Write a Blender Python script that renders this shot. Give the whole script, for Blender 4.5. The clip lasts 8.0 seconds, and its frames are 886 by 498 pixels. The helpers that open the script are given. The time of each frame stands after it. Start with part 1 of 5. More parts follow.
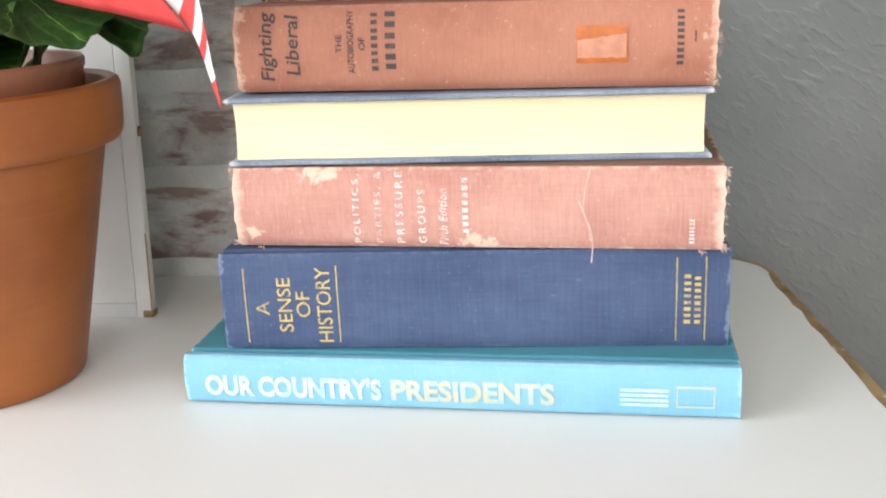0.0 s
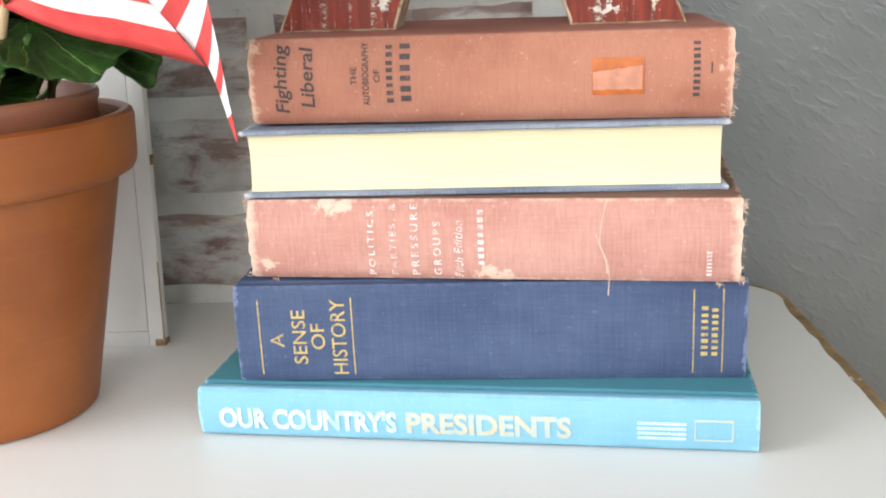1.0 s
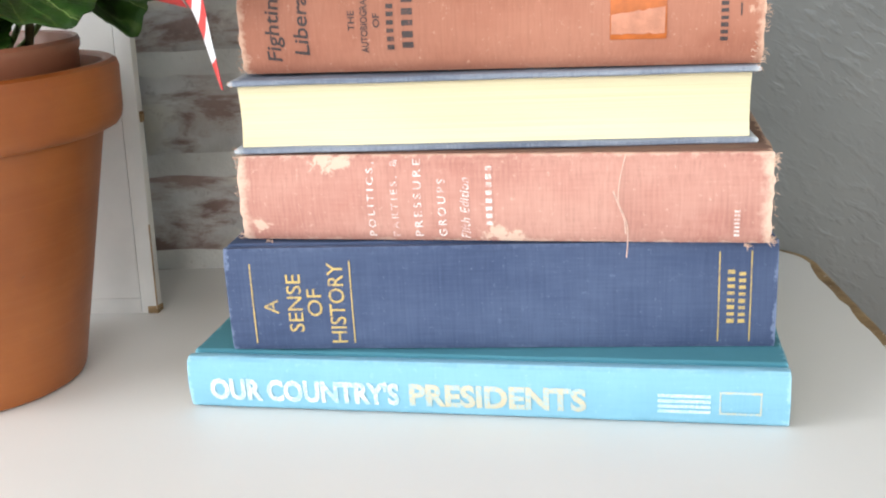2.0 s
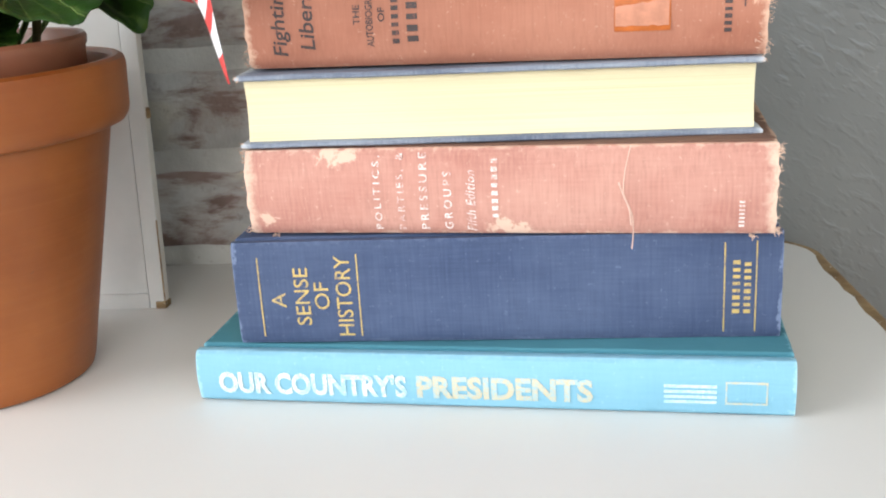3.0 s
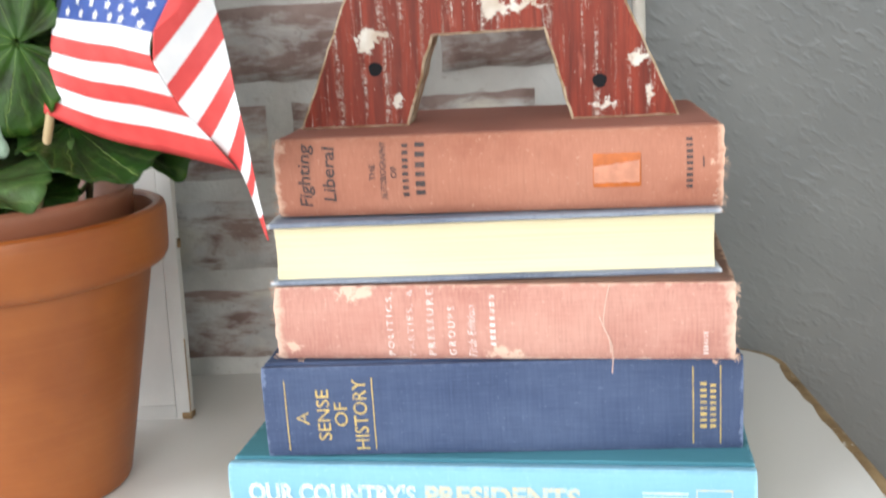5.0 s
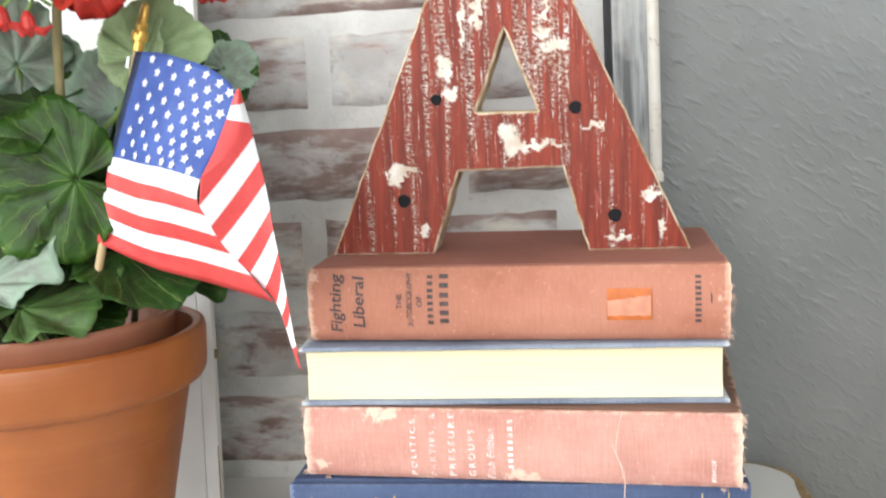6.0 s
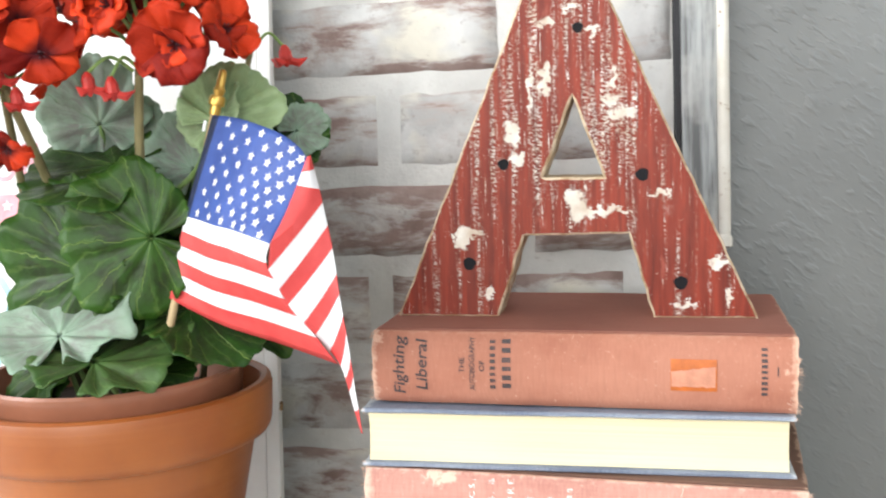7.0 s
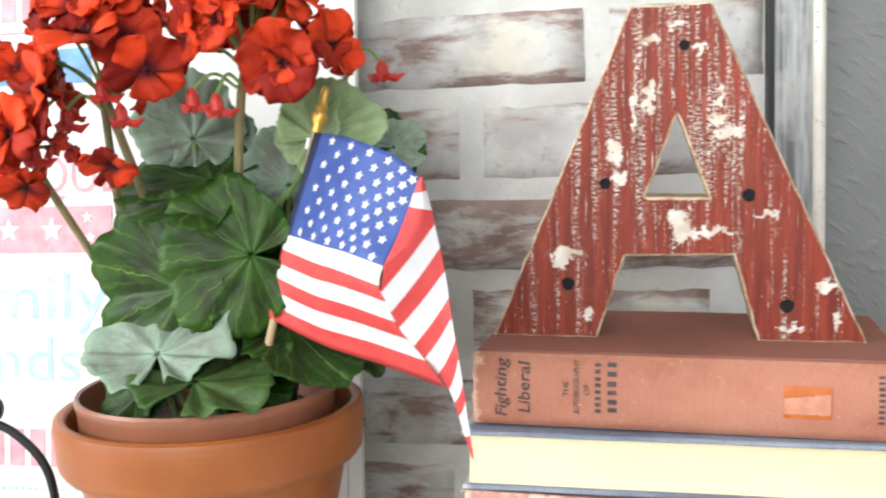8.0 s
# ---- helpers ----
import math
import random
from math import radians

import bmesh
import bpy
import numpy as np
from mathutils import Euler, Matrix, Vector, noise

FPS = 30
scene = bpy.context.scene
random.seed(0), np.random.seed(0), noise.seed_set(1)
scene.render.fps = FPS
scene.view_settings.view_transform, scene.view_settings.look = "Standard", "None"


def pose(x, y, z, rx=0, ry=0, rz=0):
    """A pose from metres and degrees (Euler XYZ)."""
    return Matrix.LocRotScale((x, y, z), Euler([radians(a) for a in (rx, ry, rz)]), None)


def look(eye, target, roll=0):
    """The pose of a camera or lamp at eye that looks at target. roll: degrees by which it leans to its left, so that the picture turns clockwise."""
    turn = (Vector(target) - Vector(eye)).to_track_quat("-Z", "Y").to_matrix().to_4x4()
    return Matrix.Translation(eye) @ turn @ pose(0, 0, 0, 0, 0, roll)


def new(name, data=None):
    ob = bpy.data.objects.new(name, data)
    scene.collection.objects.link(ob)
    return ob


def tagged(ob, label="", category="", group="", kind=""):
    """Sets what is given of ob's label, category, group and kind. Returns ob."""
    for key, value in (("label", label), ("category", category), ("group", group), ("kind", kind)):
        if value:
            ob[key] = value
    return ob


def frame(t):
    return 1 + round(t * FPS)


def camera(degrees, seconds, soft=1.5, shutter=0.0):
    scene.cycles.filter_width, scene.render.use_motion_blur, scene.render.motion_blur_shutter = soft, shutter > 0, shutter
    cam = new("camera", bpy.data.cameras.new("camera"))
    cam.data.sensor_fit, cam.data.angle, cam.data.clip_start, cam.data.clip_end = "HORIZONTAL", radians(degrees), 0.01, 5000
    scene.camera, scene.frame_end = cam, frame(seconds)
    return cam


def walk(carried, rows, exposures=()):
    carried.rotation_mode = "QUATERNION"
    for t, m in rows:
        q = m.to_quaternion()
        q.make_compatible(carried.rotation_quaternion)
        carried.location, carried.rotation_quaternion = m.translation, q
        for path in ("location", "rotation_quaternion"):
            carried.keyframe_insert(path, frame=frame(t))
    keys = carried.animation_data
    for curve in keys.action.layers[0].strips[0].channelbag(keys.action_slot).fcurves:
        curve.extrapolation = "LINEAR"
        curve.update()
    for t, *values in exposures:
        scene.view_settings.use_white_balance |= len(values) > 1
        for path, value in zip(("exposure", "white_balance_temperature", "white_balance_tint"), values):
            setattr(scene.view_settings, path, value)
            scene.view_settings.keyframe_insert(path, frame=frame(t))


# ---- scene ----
cam = camera(47.0, 8.0, soft=2.0, shutter=0.5)
PATH = [
    (0, (0.033, -0.423, 0.217), (-0.135, 1.49, -0.341), -2.7),
    (0.5, (0.028, -0.418, 0.224), (-0.146, 1.496, -0.33), -2.7),
    (1, (0.028, -0.419, 0.225), (-0.149, 1.501, -0.306), -2.9),
    (1.5, (0.027, -0.398, 0.214), (-0.161, 1.51, -0.356), -2.9),
    (2, (0.028, -0.386, 0.211), (-0.175, 1.515, -0.376), -3.2),
    (2.2, (0.026, -0.386, 0.208), (-0.173, 1.516, -0.378), -3.1),
    (3.3, (0.028, -0.392, 0.213), (-0.186, 1.506, -0.381), -3.9),
    (3.5, (0.028, -0.395, 0.217), (-0.182, 1.508, -0.364), -4.0),
    (4, (0.031, -0.406, 0.227), (-0.166, 1.51, -0.311), -4.0),
    (4.5, (0.027, -0.426, 0.239), (-0.15, 1.502, -0.26), -3.8),
    (4.7, (0.026, -0.436, 0.244), (-0.151, 1.496, -0.24), -3.8),
    (5.8, (0.032, -0.473, 0.283), (-0.183, 1.49, -0.035), -3.4),
    (6, (0.036, -0.476, 0.288), (-0.201, 1.488, -0.01), -3.2),
    (6.5, (0.043, -0.48, 0.3), (-0.262, 1.482, 0.06), -2.8),
    (7, (0.04, -0.478, 0.303), (-0.33, 1.475, 0.085), -2.4),
    (7.5, (0.026, -0.477, 0.312), (-0.379, 1.47, 0.105), -2.3),
    (8, (-0.008, -0.477, 0.316), (-0.412, 1.469, 0.096), -2.0),
]
walk(cam, [(t, look(eye, target, roll)) for t, eye, target, roll in PATH],
     exposures=((0.0, -0.08), (2.0, -0.10), (4.0, -0.14), (4.7, -0.10), (6.0, 0.06), (6.5, 0.07), (7.0, 0.04), (8.0, -0.06)))

# ---------------------------------------------------------------- world and light
world = bpy.data.worlds.new("world")
scene.world = world
world.use_nodes = True
wn = world.node_tree.nodes
sky = wn.new("ShaderNodeTexSky")
sky.sky_type = "NISHITA"
sky.sun_disc = False
sky.sun_elevation = radians(38)
sky.sun_rotation = radians(-120)
wn["Background"].inputs["Strength"].default_value = 0.10
world.node_tree.links.new(sky.outputs["Color"], wn["Background"].inputs["Color"])


def window_light(name, m, w, h, power, color):
    la = bpy.data.lights.new(name, "AREA")
    la.shape, la.size, la.size_y, la.energy, la.color = "RECTANGLE", w, h, power, color
    ob = new(name, la)
    ob.matrix_world = m
    return ob


EASTX = 1.9
WX, WY = -1.75, -2.35      # the room's left wall and the wall behind the camera
window_light("side_window_light", look((WX + 0.03, -0.95, 0.86), (0, -0.95, 0.70)), 1.5, 1.25, 56, (0.93, 0.97, 1.0))
window_light("front_window_light", look((-0.45, WY + 0.03, 0.86), (-0.45, 0, 0.60)), 1.5, 1.25, 46, (1.0, 0.995, 0.985))
window_light("far_window_light", look((1.28, WY + 0.03, 1.05), (1.0, 0, 0.70)), 0.74, 0.92, 17, (0.80, 0.91, 1.0))


# ---------------------------------------------------------------- material helpers
class Mat:
    def __init__(self, name, rough=0.6, metal=0.0, color=None, spec=0.5):
        self.m = bpy.data.materials.new(name)
        self.m.use_nodes = True
        self.t = self.m.node_tree
        self.b = self.t.nodes["Principled BSDF"]
        self.b.inputs["Roughness"].default_value = rough
        self.b.inputs["Metallic"].default_value = metal
        self.b.inputs["Specular IOR Level"].default_value = spec
        if color:
            self.b.inputs["Base Color"].default_value = (*color, 1)

    def n(self, kind, **sets):
        nd = self.t.nodes.new(kind)
        for k, v in sets.items():
            nd.inputs[k].default_value = v
        return nd

    def link(self, a, b):
        self.t.links.new(a, b)

    def coords(self, space="Object", scale=(1, 1, 1), rot=(0, 0, 0), rand=False):
        tc = self.n("ShaderNodeTexCoord")
        mp = self.n("ShaderNodeMapping")
        mp.inputs["Scale"].default_value = scale
        mp.inputs["Rotation"].default_value = rot
        self.link(tc.outputs[space], mp.inputs["Vector"])
        if rand:
            oi = self.n("ShaderNodeObjectInfo")
            mul = self.n("ShaderNodeVectorMath")
            mul.operation = "SCALE"
            mul.inputs[0].default_value = (7.3, 5.1, 9.7)
            self.link(oi.outputs["Random"], mul.inputs["Scale"])
            self.link(mul.outputs[0], mp.inputs["Location"])
        return mp.outputs["Vector"]

    def turned(self, rot, scale):
        mp = self.n("ShaderNodeMapping")
        mp.inputs["Scale"].default_value = scale
        self.link(self.coords(rot=rot), mp.inputs["Vector"])
        return mp.outputs["Vector"]

    def noise(self, vec, scale, detail=4, rough=0.55, dist=0.0):
        nd = self.n("ShaderNodeTexNoise", Scale=scale, Detail=detail, Roughness=rough, Distortion=dist)
        self.link(vec, nd.inputs["Vector"])
        return nd.outputs["Fac"]

    def ramp(self, fac, lo, hi):
        nd = self.n("ShaderNodeMapRange")
        nd.inputs["From Min"].default_value, nd.inputs["From Max"].default_value = lo, hi
        self.link(fac, nd.inputs["Value"])
        return nd.outputs["Result"]

    def math(self, op, a, b=None, clamp=False):
        nd = self.n("ShaderNodeMath")
        nd.operation, nd.use_clamp = op, clamp
        for i, v in enumerate((a, b)):
            if v is None:
                continue
            if isinstance(v, (int, float)):
                nd.inputs[i].default_value = v
            else:
                self.link(v, nd.inputs[i])
        return nd.outputs[0]

    def mix(self, fac, a, b):
        nd = self.n("ShaderNodeMix")
        nd.data_type = "RGBA"
        for sock, v in ((nd.inputs["Factor"], fac), (nd.inputs["A"], a), (nd.inputs["B"], b)):
            if isinstance(v, (int, float)):
                sock.default_value = v
            elif isinstance(v, tuple):
                sock.default_value = (*v, 1)
            else:
                self.link(v, sock)
        return nd.outputs["Result"]

    def color(self, sock):
        self.link(sock, self.b.inputs["Base Color"])

    def rough(self, sock):
        self.link(sock, self.b.inputs["Roughness"])

    def bump(self, height, strength, dist=0.001):
        nd = self.n("ShaderNodeBump", Strength=strength, Distance=dist)
        self.link(height, nd.inputs["Height"])
        last = self.b.inputs["Normal"]
        if last.is_linked:
            self.link(last.links[0].from_socket, nd.inputs["Normal"])
        self.link(nd.outputs["Normal"], last)

    def spot(self, centre, radius, edge, vec=None):
        """1 within a ragged blob round a place in the object's own metres, 0 outside."""
        tc = self.coords() if vec is None else vec
        d = self.n("ShaderNodeVectorMath")
        d.operation = "DISTANCE"
        self.link(tc, d.inputs[0])
        d.inputs[1].default_value = centre
        wob = self.noise(tc, 0.5 / radius, 6, 0.72)
        r = self.math("ADD", d.outputs["Value"], self.math("MULTIPLY", self.math("SUBTRACT", wob, 0.5), radius * 5.5))
        return self.ramp(r, radius + edge, radius - edge)


def plain(name, color, rough=0.5, metal=0.0, vary=0.12, scale=60.0, bump=0.0):
    m = Mat(name, rough, metal)
    v = m.coords()
    f = m.noise(v, scale, 5)
    dark = tuple(c * (1 - vary) for c in color)
    lite = tuple(min(1, c * (1 + vary)) for c in color)
    m.color(m.mix(m.ramp(f, 0.3, 0.7), dark, lite))
    if bump:
        m.bump(m.noise(v, scale * 6, 3), bump, 0.0006)
    return m.m


def cloth(name, color, pale, worn, length, thick, blots=(), streak=0.5, ends=0.006, edgewear=0.2, lines=1.0):
    """Book cloth: fine weave, faded streaks, pale rubbed ends and edges."""
    m = Mat(name, 0.78, spec=0.3)
    v = m.coords()
    long_s = m.noise(m.coords(scale=(60, 700, 900)), 1.0, 3)
    cross_s = m.noise(m.coords(scale=(900, 700, 40)), 1.0, 3)
    weave = m.math("MULTIPLY", m.math("ADD", m.math("MULTIPLY", m.math("SUBTRACT", long_s, 0.5), lines), m.math("ADD", cross_s, 0.5)), 0.5)
    cloud = m.noise(v, 26, 5, 0.6)
    c = m.mix(m.ramp(cloud, 0.3, 0.72), color, tuple(0.55 * a + 0.45 * b for a, b in zip(color, pale)))
    fade = m.noise(m.coords(scale=(11, 11, 22)), 1.0, 3)
    c = m.mix(m.math("MULTIPLY", m.ramp(fade, 0.42, 0.72), 0.5), c, pale)
    c = m.mix(m.math("MULTIPLY", m.ramp(fade, 0.46, 0.28), 0.3), c, tuple(a * 0.7 for a in color))
    c = m.mix(m.math("MULTIPLY", m.ramp(weave, 0.5, 0.66), streak), c, pale)
    c = m.mix(m.math("MULTIPLY", m.ramp(weave, 0.5, 0.36), streak * 0.7), c, tuple(a * 0.55 for a in color))
    sep = m.n("ShaderNodeSeparateXYZ")
    m.link(v, sep.inputs[0])
    rag = m.math("MULTIPLY", m.noise(v, 160, 5, 0.7), 0.012)
    near0 = m.math("ADD", sep.outputs["X"], m.math("SUBTRACT", rag, 0.006))
    near1 = m.math("ADD", m.math("SUBTRACT", length, sep.outputs["X"]), m.math("SUBTRACT", rag, 0.006))
    edge = m.math("MINIMUM", near0, near1)
    c = m.mix(m.math("MULTIPLY", m.ramp(edge, ends, ends * 0.2), 0.85), c, worn)
    zed = m.math("MINIMUM", m.math("ADD", sep.outputs["Z"], m.math("SUBTRACT", rag, 0.006)),
                 m.math("ADD", m.math("SUBTRACT", thick, sep.outputs["Z"]), m.math("SUBTRACT", rag, 0.006)))
    on_spine = m.ramp(sep.outputs["Y"], 0.0035, 0.0015)
    c = m.mix(m.math("MULTIPLY", m.math("MULTIPLY", m.ramp(zed, 0.0012, 0.0), on_spine), edgewear), c, worn)
    fleck = m.noise(v, 420, 4, 0.7)
    c = m.mix(m.math("MULTIPLY", m.math("MULTIPLY", m.ramp(fleck, 0.62, 0.73), m.math("ADD", on_spine, 0.15)), 0.5), c, worn)
    for centre, r in blots:
        c = m.mix(m.math("MULTIPLY", m.spot(centre, r, 0.0008, v), 0.8), c, worn)
    m.color(c)
    m.bump(weave, 0.35, 0.0004)
    m.bump(cloud, 0.25, 0.002)
    return m.m


# ---------------------------------------------------------------- mesh helpers
def link_mesh(name, me, parent=None, label="", material=None):
    ob = new(name, me)
    if material is not None and not me.materials:
        me.materials.append(material)
    if parent is not None:
        ob.parent = parent
    if label:
        ob["label"] = label
    return ob


def part(name, bm, material, parent=None, label="", smooth=True):
    me = bpy.data.meshes.new(name)
    bmesh.ops.recalc_face_normals(bm, faces=bm.faces)
    bm.to_mesh(me)
    bm.free()
    if smooth:
        me.polygons.foreach_set("use_smooth", [True] * len(me.polygons))
        me.set_sharp_from_angle(angle=radians(35))
    return link_mesh(name, me, parent, label, material)


def thing(name, m, label, category, group="", kind=""):
    ob = new(name)
    ob.matrix_world = m
    return tagged(ob, label, category, group, kind)


def sized(x, y, z):
    return Matrix.Diagonal((x, y, z, 1))


def box(bm, lo, hi, bevel=0.0, seg=2):
    r = bmesh.ops.create_cube(bm, size=1.0)
    for v in r["verts"]:
        v.co = Vector([l + (h - l) * (c + 0.5) for l, h, c in zip(lo, hi, v.co)])
    if bevel:
        es = list({e for v in r["verts"] for e in v.link_edges})
        bmesh.ops.bevel(bm, geom=es, offset=bevel, segments=seg, affect="EDGES", profile=0.6)
    return bm


def tube(bm, pts, radii, sides=10, cap=True):
    """A round rod along a line of points."""
    pts = [Vector(p) for p in pts]
    if isinstance(radii, (int, float)):
        radii = [radii] * len(pts)
    rings, ref = [], Vector((0.31, 0.52, 0.79))
    for i, p in enumerate(pts):
        d = (pts[min(i + 1, len(pts) - 1)] - pts[max(i - 1, 0)]).normalized()
        a = (ref - d * ref.dot(d)).normalized()
        b = d.cross(a)
        rings.append([bm.verts.new(p + (a * math.cos(k * 2 * math.pi / sides) + b * math.sin(k * 2 * math.pi / sides)) * radii[i])
                      for k in range(sides)])
    for r0, r1 in zip(rings, rings[1:]):
        for k in range(sides):
            bm.faces.new((r0[k], r0[(k + 1) % sides], r1[(k + 1) % sides], r1[k]))
    if cap:
        bm.faces.new(rings[0][::-1])
        bm.faces.new(rings[-1])
    return bm


def curve(pts, n=12):
    """A smooth line through the points."""
    p = [Vector(q) for q in pts]
    p = [2 * p[0] - p[1]] + p + [2 * p[-1] - p[-2]]
    out = []
    for i in range(1, len(p) - 2):
        for k in range(n):
            t = k / n
            out.append(0.5 * (2 * p[i] + (p[i + 1] - p[i - 1]) * t + (2 * p[i - 1] - 5 * p[i] + 4 * p[i + 1] - p[i + 2]) * t * t
                              + (3 * p[i] - p[i - 1] - 3 * p[i + 1] + p[i + 2]) * t ** 3))
    return out + [p[-2]]


def along(line, f):
    x = max(0.0, min(1.0, f)) * (len(line) - 1)
    i = min(int(x), len(line) - 2)
    return line[i].lerp(line[i + 1], x - i)


def lathe(bm, profile, n=72, centre=(0, 0)):
    rings = [[bm.verts.new((centre[0] + r * math.cos(k * 2 * math.pi / n), centre[1] + r * math.sin(k * 2 * math.pi / n), z))
              for k in range(n)] for r, z in profile]
    for r0, r1 in zip(rings, rings[1:]):
        for k in range(n):
            bm.faces.new((r0[k], r0[(k + 1) % n], r1[(k + 1) % n], r1[k]))
    return rings


def lettering(text, upward, lo, hi, surface, shear=0.0, bold=0.0, spacing=1.0):
    """A mesh of the words, stretched to fill lo..hi in x and z; upward: the line runs up, letter tops to the left."""
    cu = bpy.data.curves.new("words", "FONT")
    cu.body, cu.size, cu.shear, cu.offset = text, 1.0, shear, bold
    cu.resolution_u, cu.space_character = 3, spacing
    ob = bpy.data.objects.new("words", cu)
    scene.collection.objects.link(ob)
    bpy.context.view_layer.update()
    me = bpy.data.meshes.new_from_object(ob.evaluated_get(bpy.context.evaluated_depsgraph_get()))
    bpy.data.objects.remove(ob)
    bm = bmesh.new()
    bm.from_mesh(me)
    bpy.data.meshes.remove(me)
    xs, ys = [v.co.x for v in bm.verts], [v.co.y for v in bm.verts]
    for v in bm.verts:
        a, b = (v.co.x - min(xs)) / (max(xs) - min(xs)), (v.co.y - min(ys)) / (max(ys) - min(ys))
        if upward:
            a, b = 1 - b, a
        x, z = lo[0] + (hi[0] - lo[0]) * a, lo[1] + (hi[1] - lo[1]) * b
        v.co = (x, 0.0, z)
    for k in range(1, 7):
        bmesh.ops.bisect_plane(bm, geom=bm.verts[:] + bm.edges[:] + bm.faces[:], plane_co=(0, 0, lo[1] + (hi[1] - lo[1]) * k / 7), plane_no=(0, 0, 1))
    for v in bm.verts:
        v.co.y = surface(v.co.x, v.co.z)
    return bm


def block_line(name, lo, hi, surface, n, material, parent, label):
    """A line of n plain bars, one above the other."""
    step = (hi[1] - lo[1]) / n
    rng = random.Random(n * 7 + int(lo[0] * 10000))
    for i in range(n):
        bm = bmesh.new()
        z0, z1 = lo[1] + step * (i + rng.uniform(0.16, 0.28)), lo[1] + step * (i + rng.uniform(0.70, 0.82))
        x0, x1 = lo[0] + 0.06 * (hi[0] - lo[0]), hi[0] - 0.06 * (hi[0] - lo[0])
        vs = [bm.verts.new((x, surface(x, z), z)) for x, z in ((x0, z0), (x1, z0), (x1, z1), (x0, z1))]
        bm.faces.new(vs)
        part(name, bm, material, parent, label)


def bar(lo, hi, surface, n=1, along_z=True):
    """Plain bars over lo..hi on a surface."""
    bm = bmesh.new()
    for i in range(n):
        if along_z:
            x0 = lo[0] + (hi[0] - lo[0]) * i / n
            x1 = x0 + (hi[0] - lo[0]) / n * (0.72 if n > 1 else 1)
            z0, z1 = lo[1], hi[1]
        else:
            z0 = lo[1] + (hi[1] - lo[1]) * i / n
            z1 = z0 + (hi[1] - lo[1]) / n * (0.6 if n > 1 else 1)
            x0, x1 = lo[0], hi[0]
        k = 8
        row = [[bm.verts.new((x, surface(x, z0 + (z1 - z0) * j / k), z0 + (z1 - z0) * j / k)) for x in (x0, x1)] for j in range(k + 1)]
        for a, b in zip(row, row[1:]):
            bm.faces.new((a[0], a[1], b[1], b[0]))
    return bm


# ---------------------------------------------------------------- materials
def mat_grey_wall():
    m = Mat("grey_textured_plaster", 0.36, spec=0.5)
    v = m.coords()
    st = m.turned((0, radians(-38), 0), (70, 70, 150))
    patchy = m.ramp(m.noise(v, 14, 3), 0.45, 0.65)
    strokes = m.math("MULTIPLY", m.ramp(m.noise(st, 1.0, 2, 0.5, 0.25), 0.50, 0.72), m.math("ADD", m.math("MULTIPLY", patchy, 0.6), 0.5))
    fine = m.noise(v, 240, 3)
    broad = m.noise(v, 9, 4)
    m.color(m.mix(m.ramp(broad, 0.3, 0.7), (0.172, 0.178, 0.175), (0.210, 0.216, 0.210)))
    m.bump(strokes, 0.45, 0.0014)
    m.bump(m.noise(v, 46, 4), 0.30, 0.002)
    m.bump(fine, 0.12, 0.0006)
    return m.m


def mat_table():
    m = Mat("white_table_paint", 0.42)
    v = m.coords()
    f = m.noise(v, 6, 3)
    m.color(m.mix(m.ramp(f, 0.2, 0.8), (0.665, 0.657, 0.632), (0.705, 0.697, 0.675)))
    m.rough(m.math("ADD", m.math("MULTIPLY", m.noise(v, 30, 5), 0.16), 0.32))
    m.bump(m.noise(v, 90, 3), 0.06, 0.001)
    return m.m


def mat_bare_wood():
    m = Mat("bare_worn_wood", 0.75)
    v = m.coords()
    f = m.noise(m.coords(scale=(40, 40, 160)), 1.0, 5)
    c = m.mix(m.ramp(f, 0.35, 0.65), (0.16, 0.095, 0.04), (0.34, 0.23, 0.115))
    m.color(m.mix(m.ramp(m.noise(v, 130, 5, 0.7), 0.63, 0.67), c, (0.72, 0.70, 0.64)))
    m.bump(f, 0.3, 0.001)
    return m.m


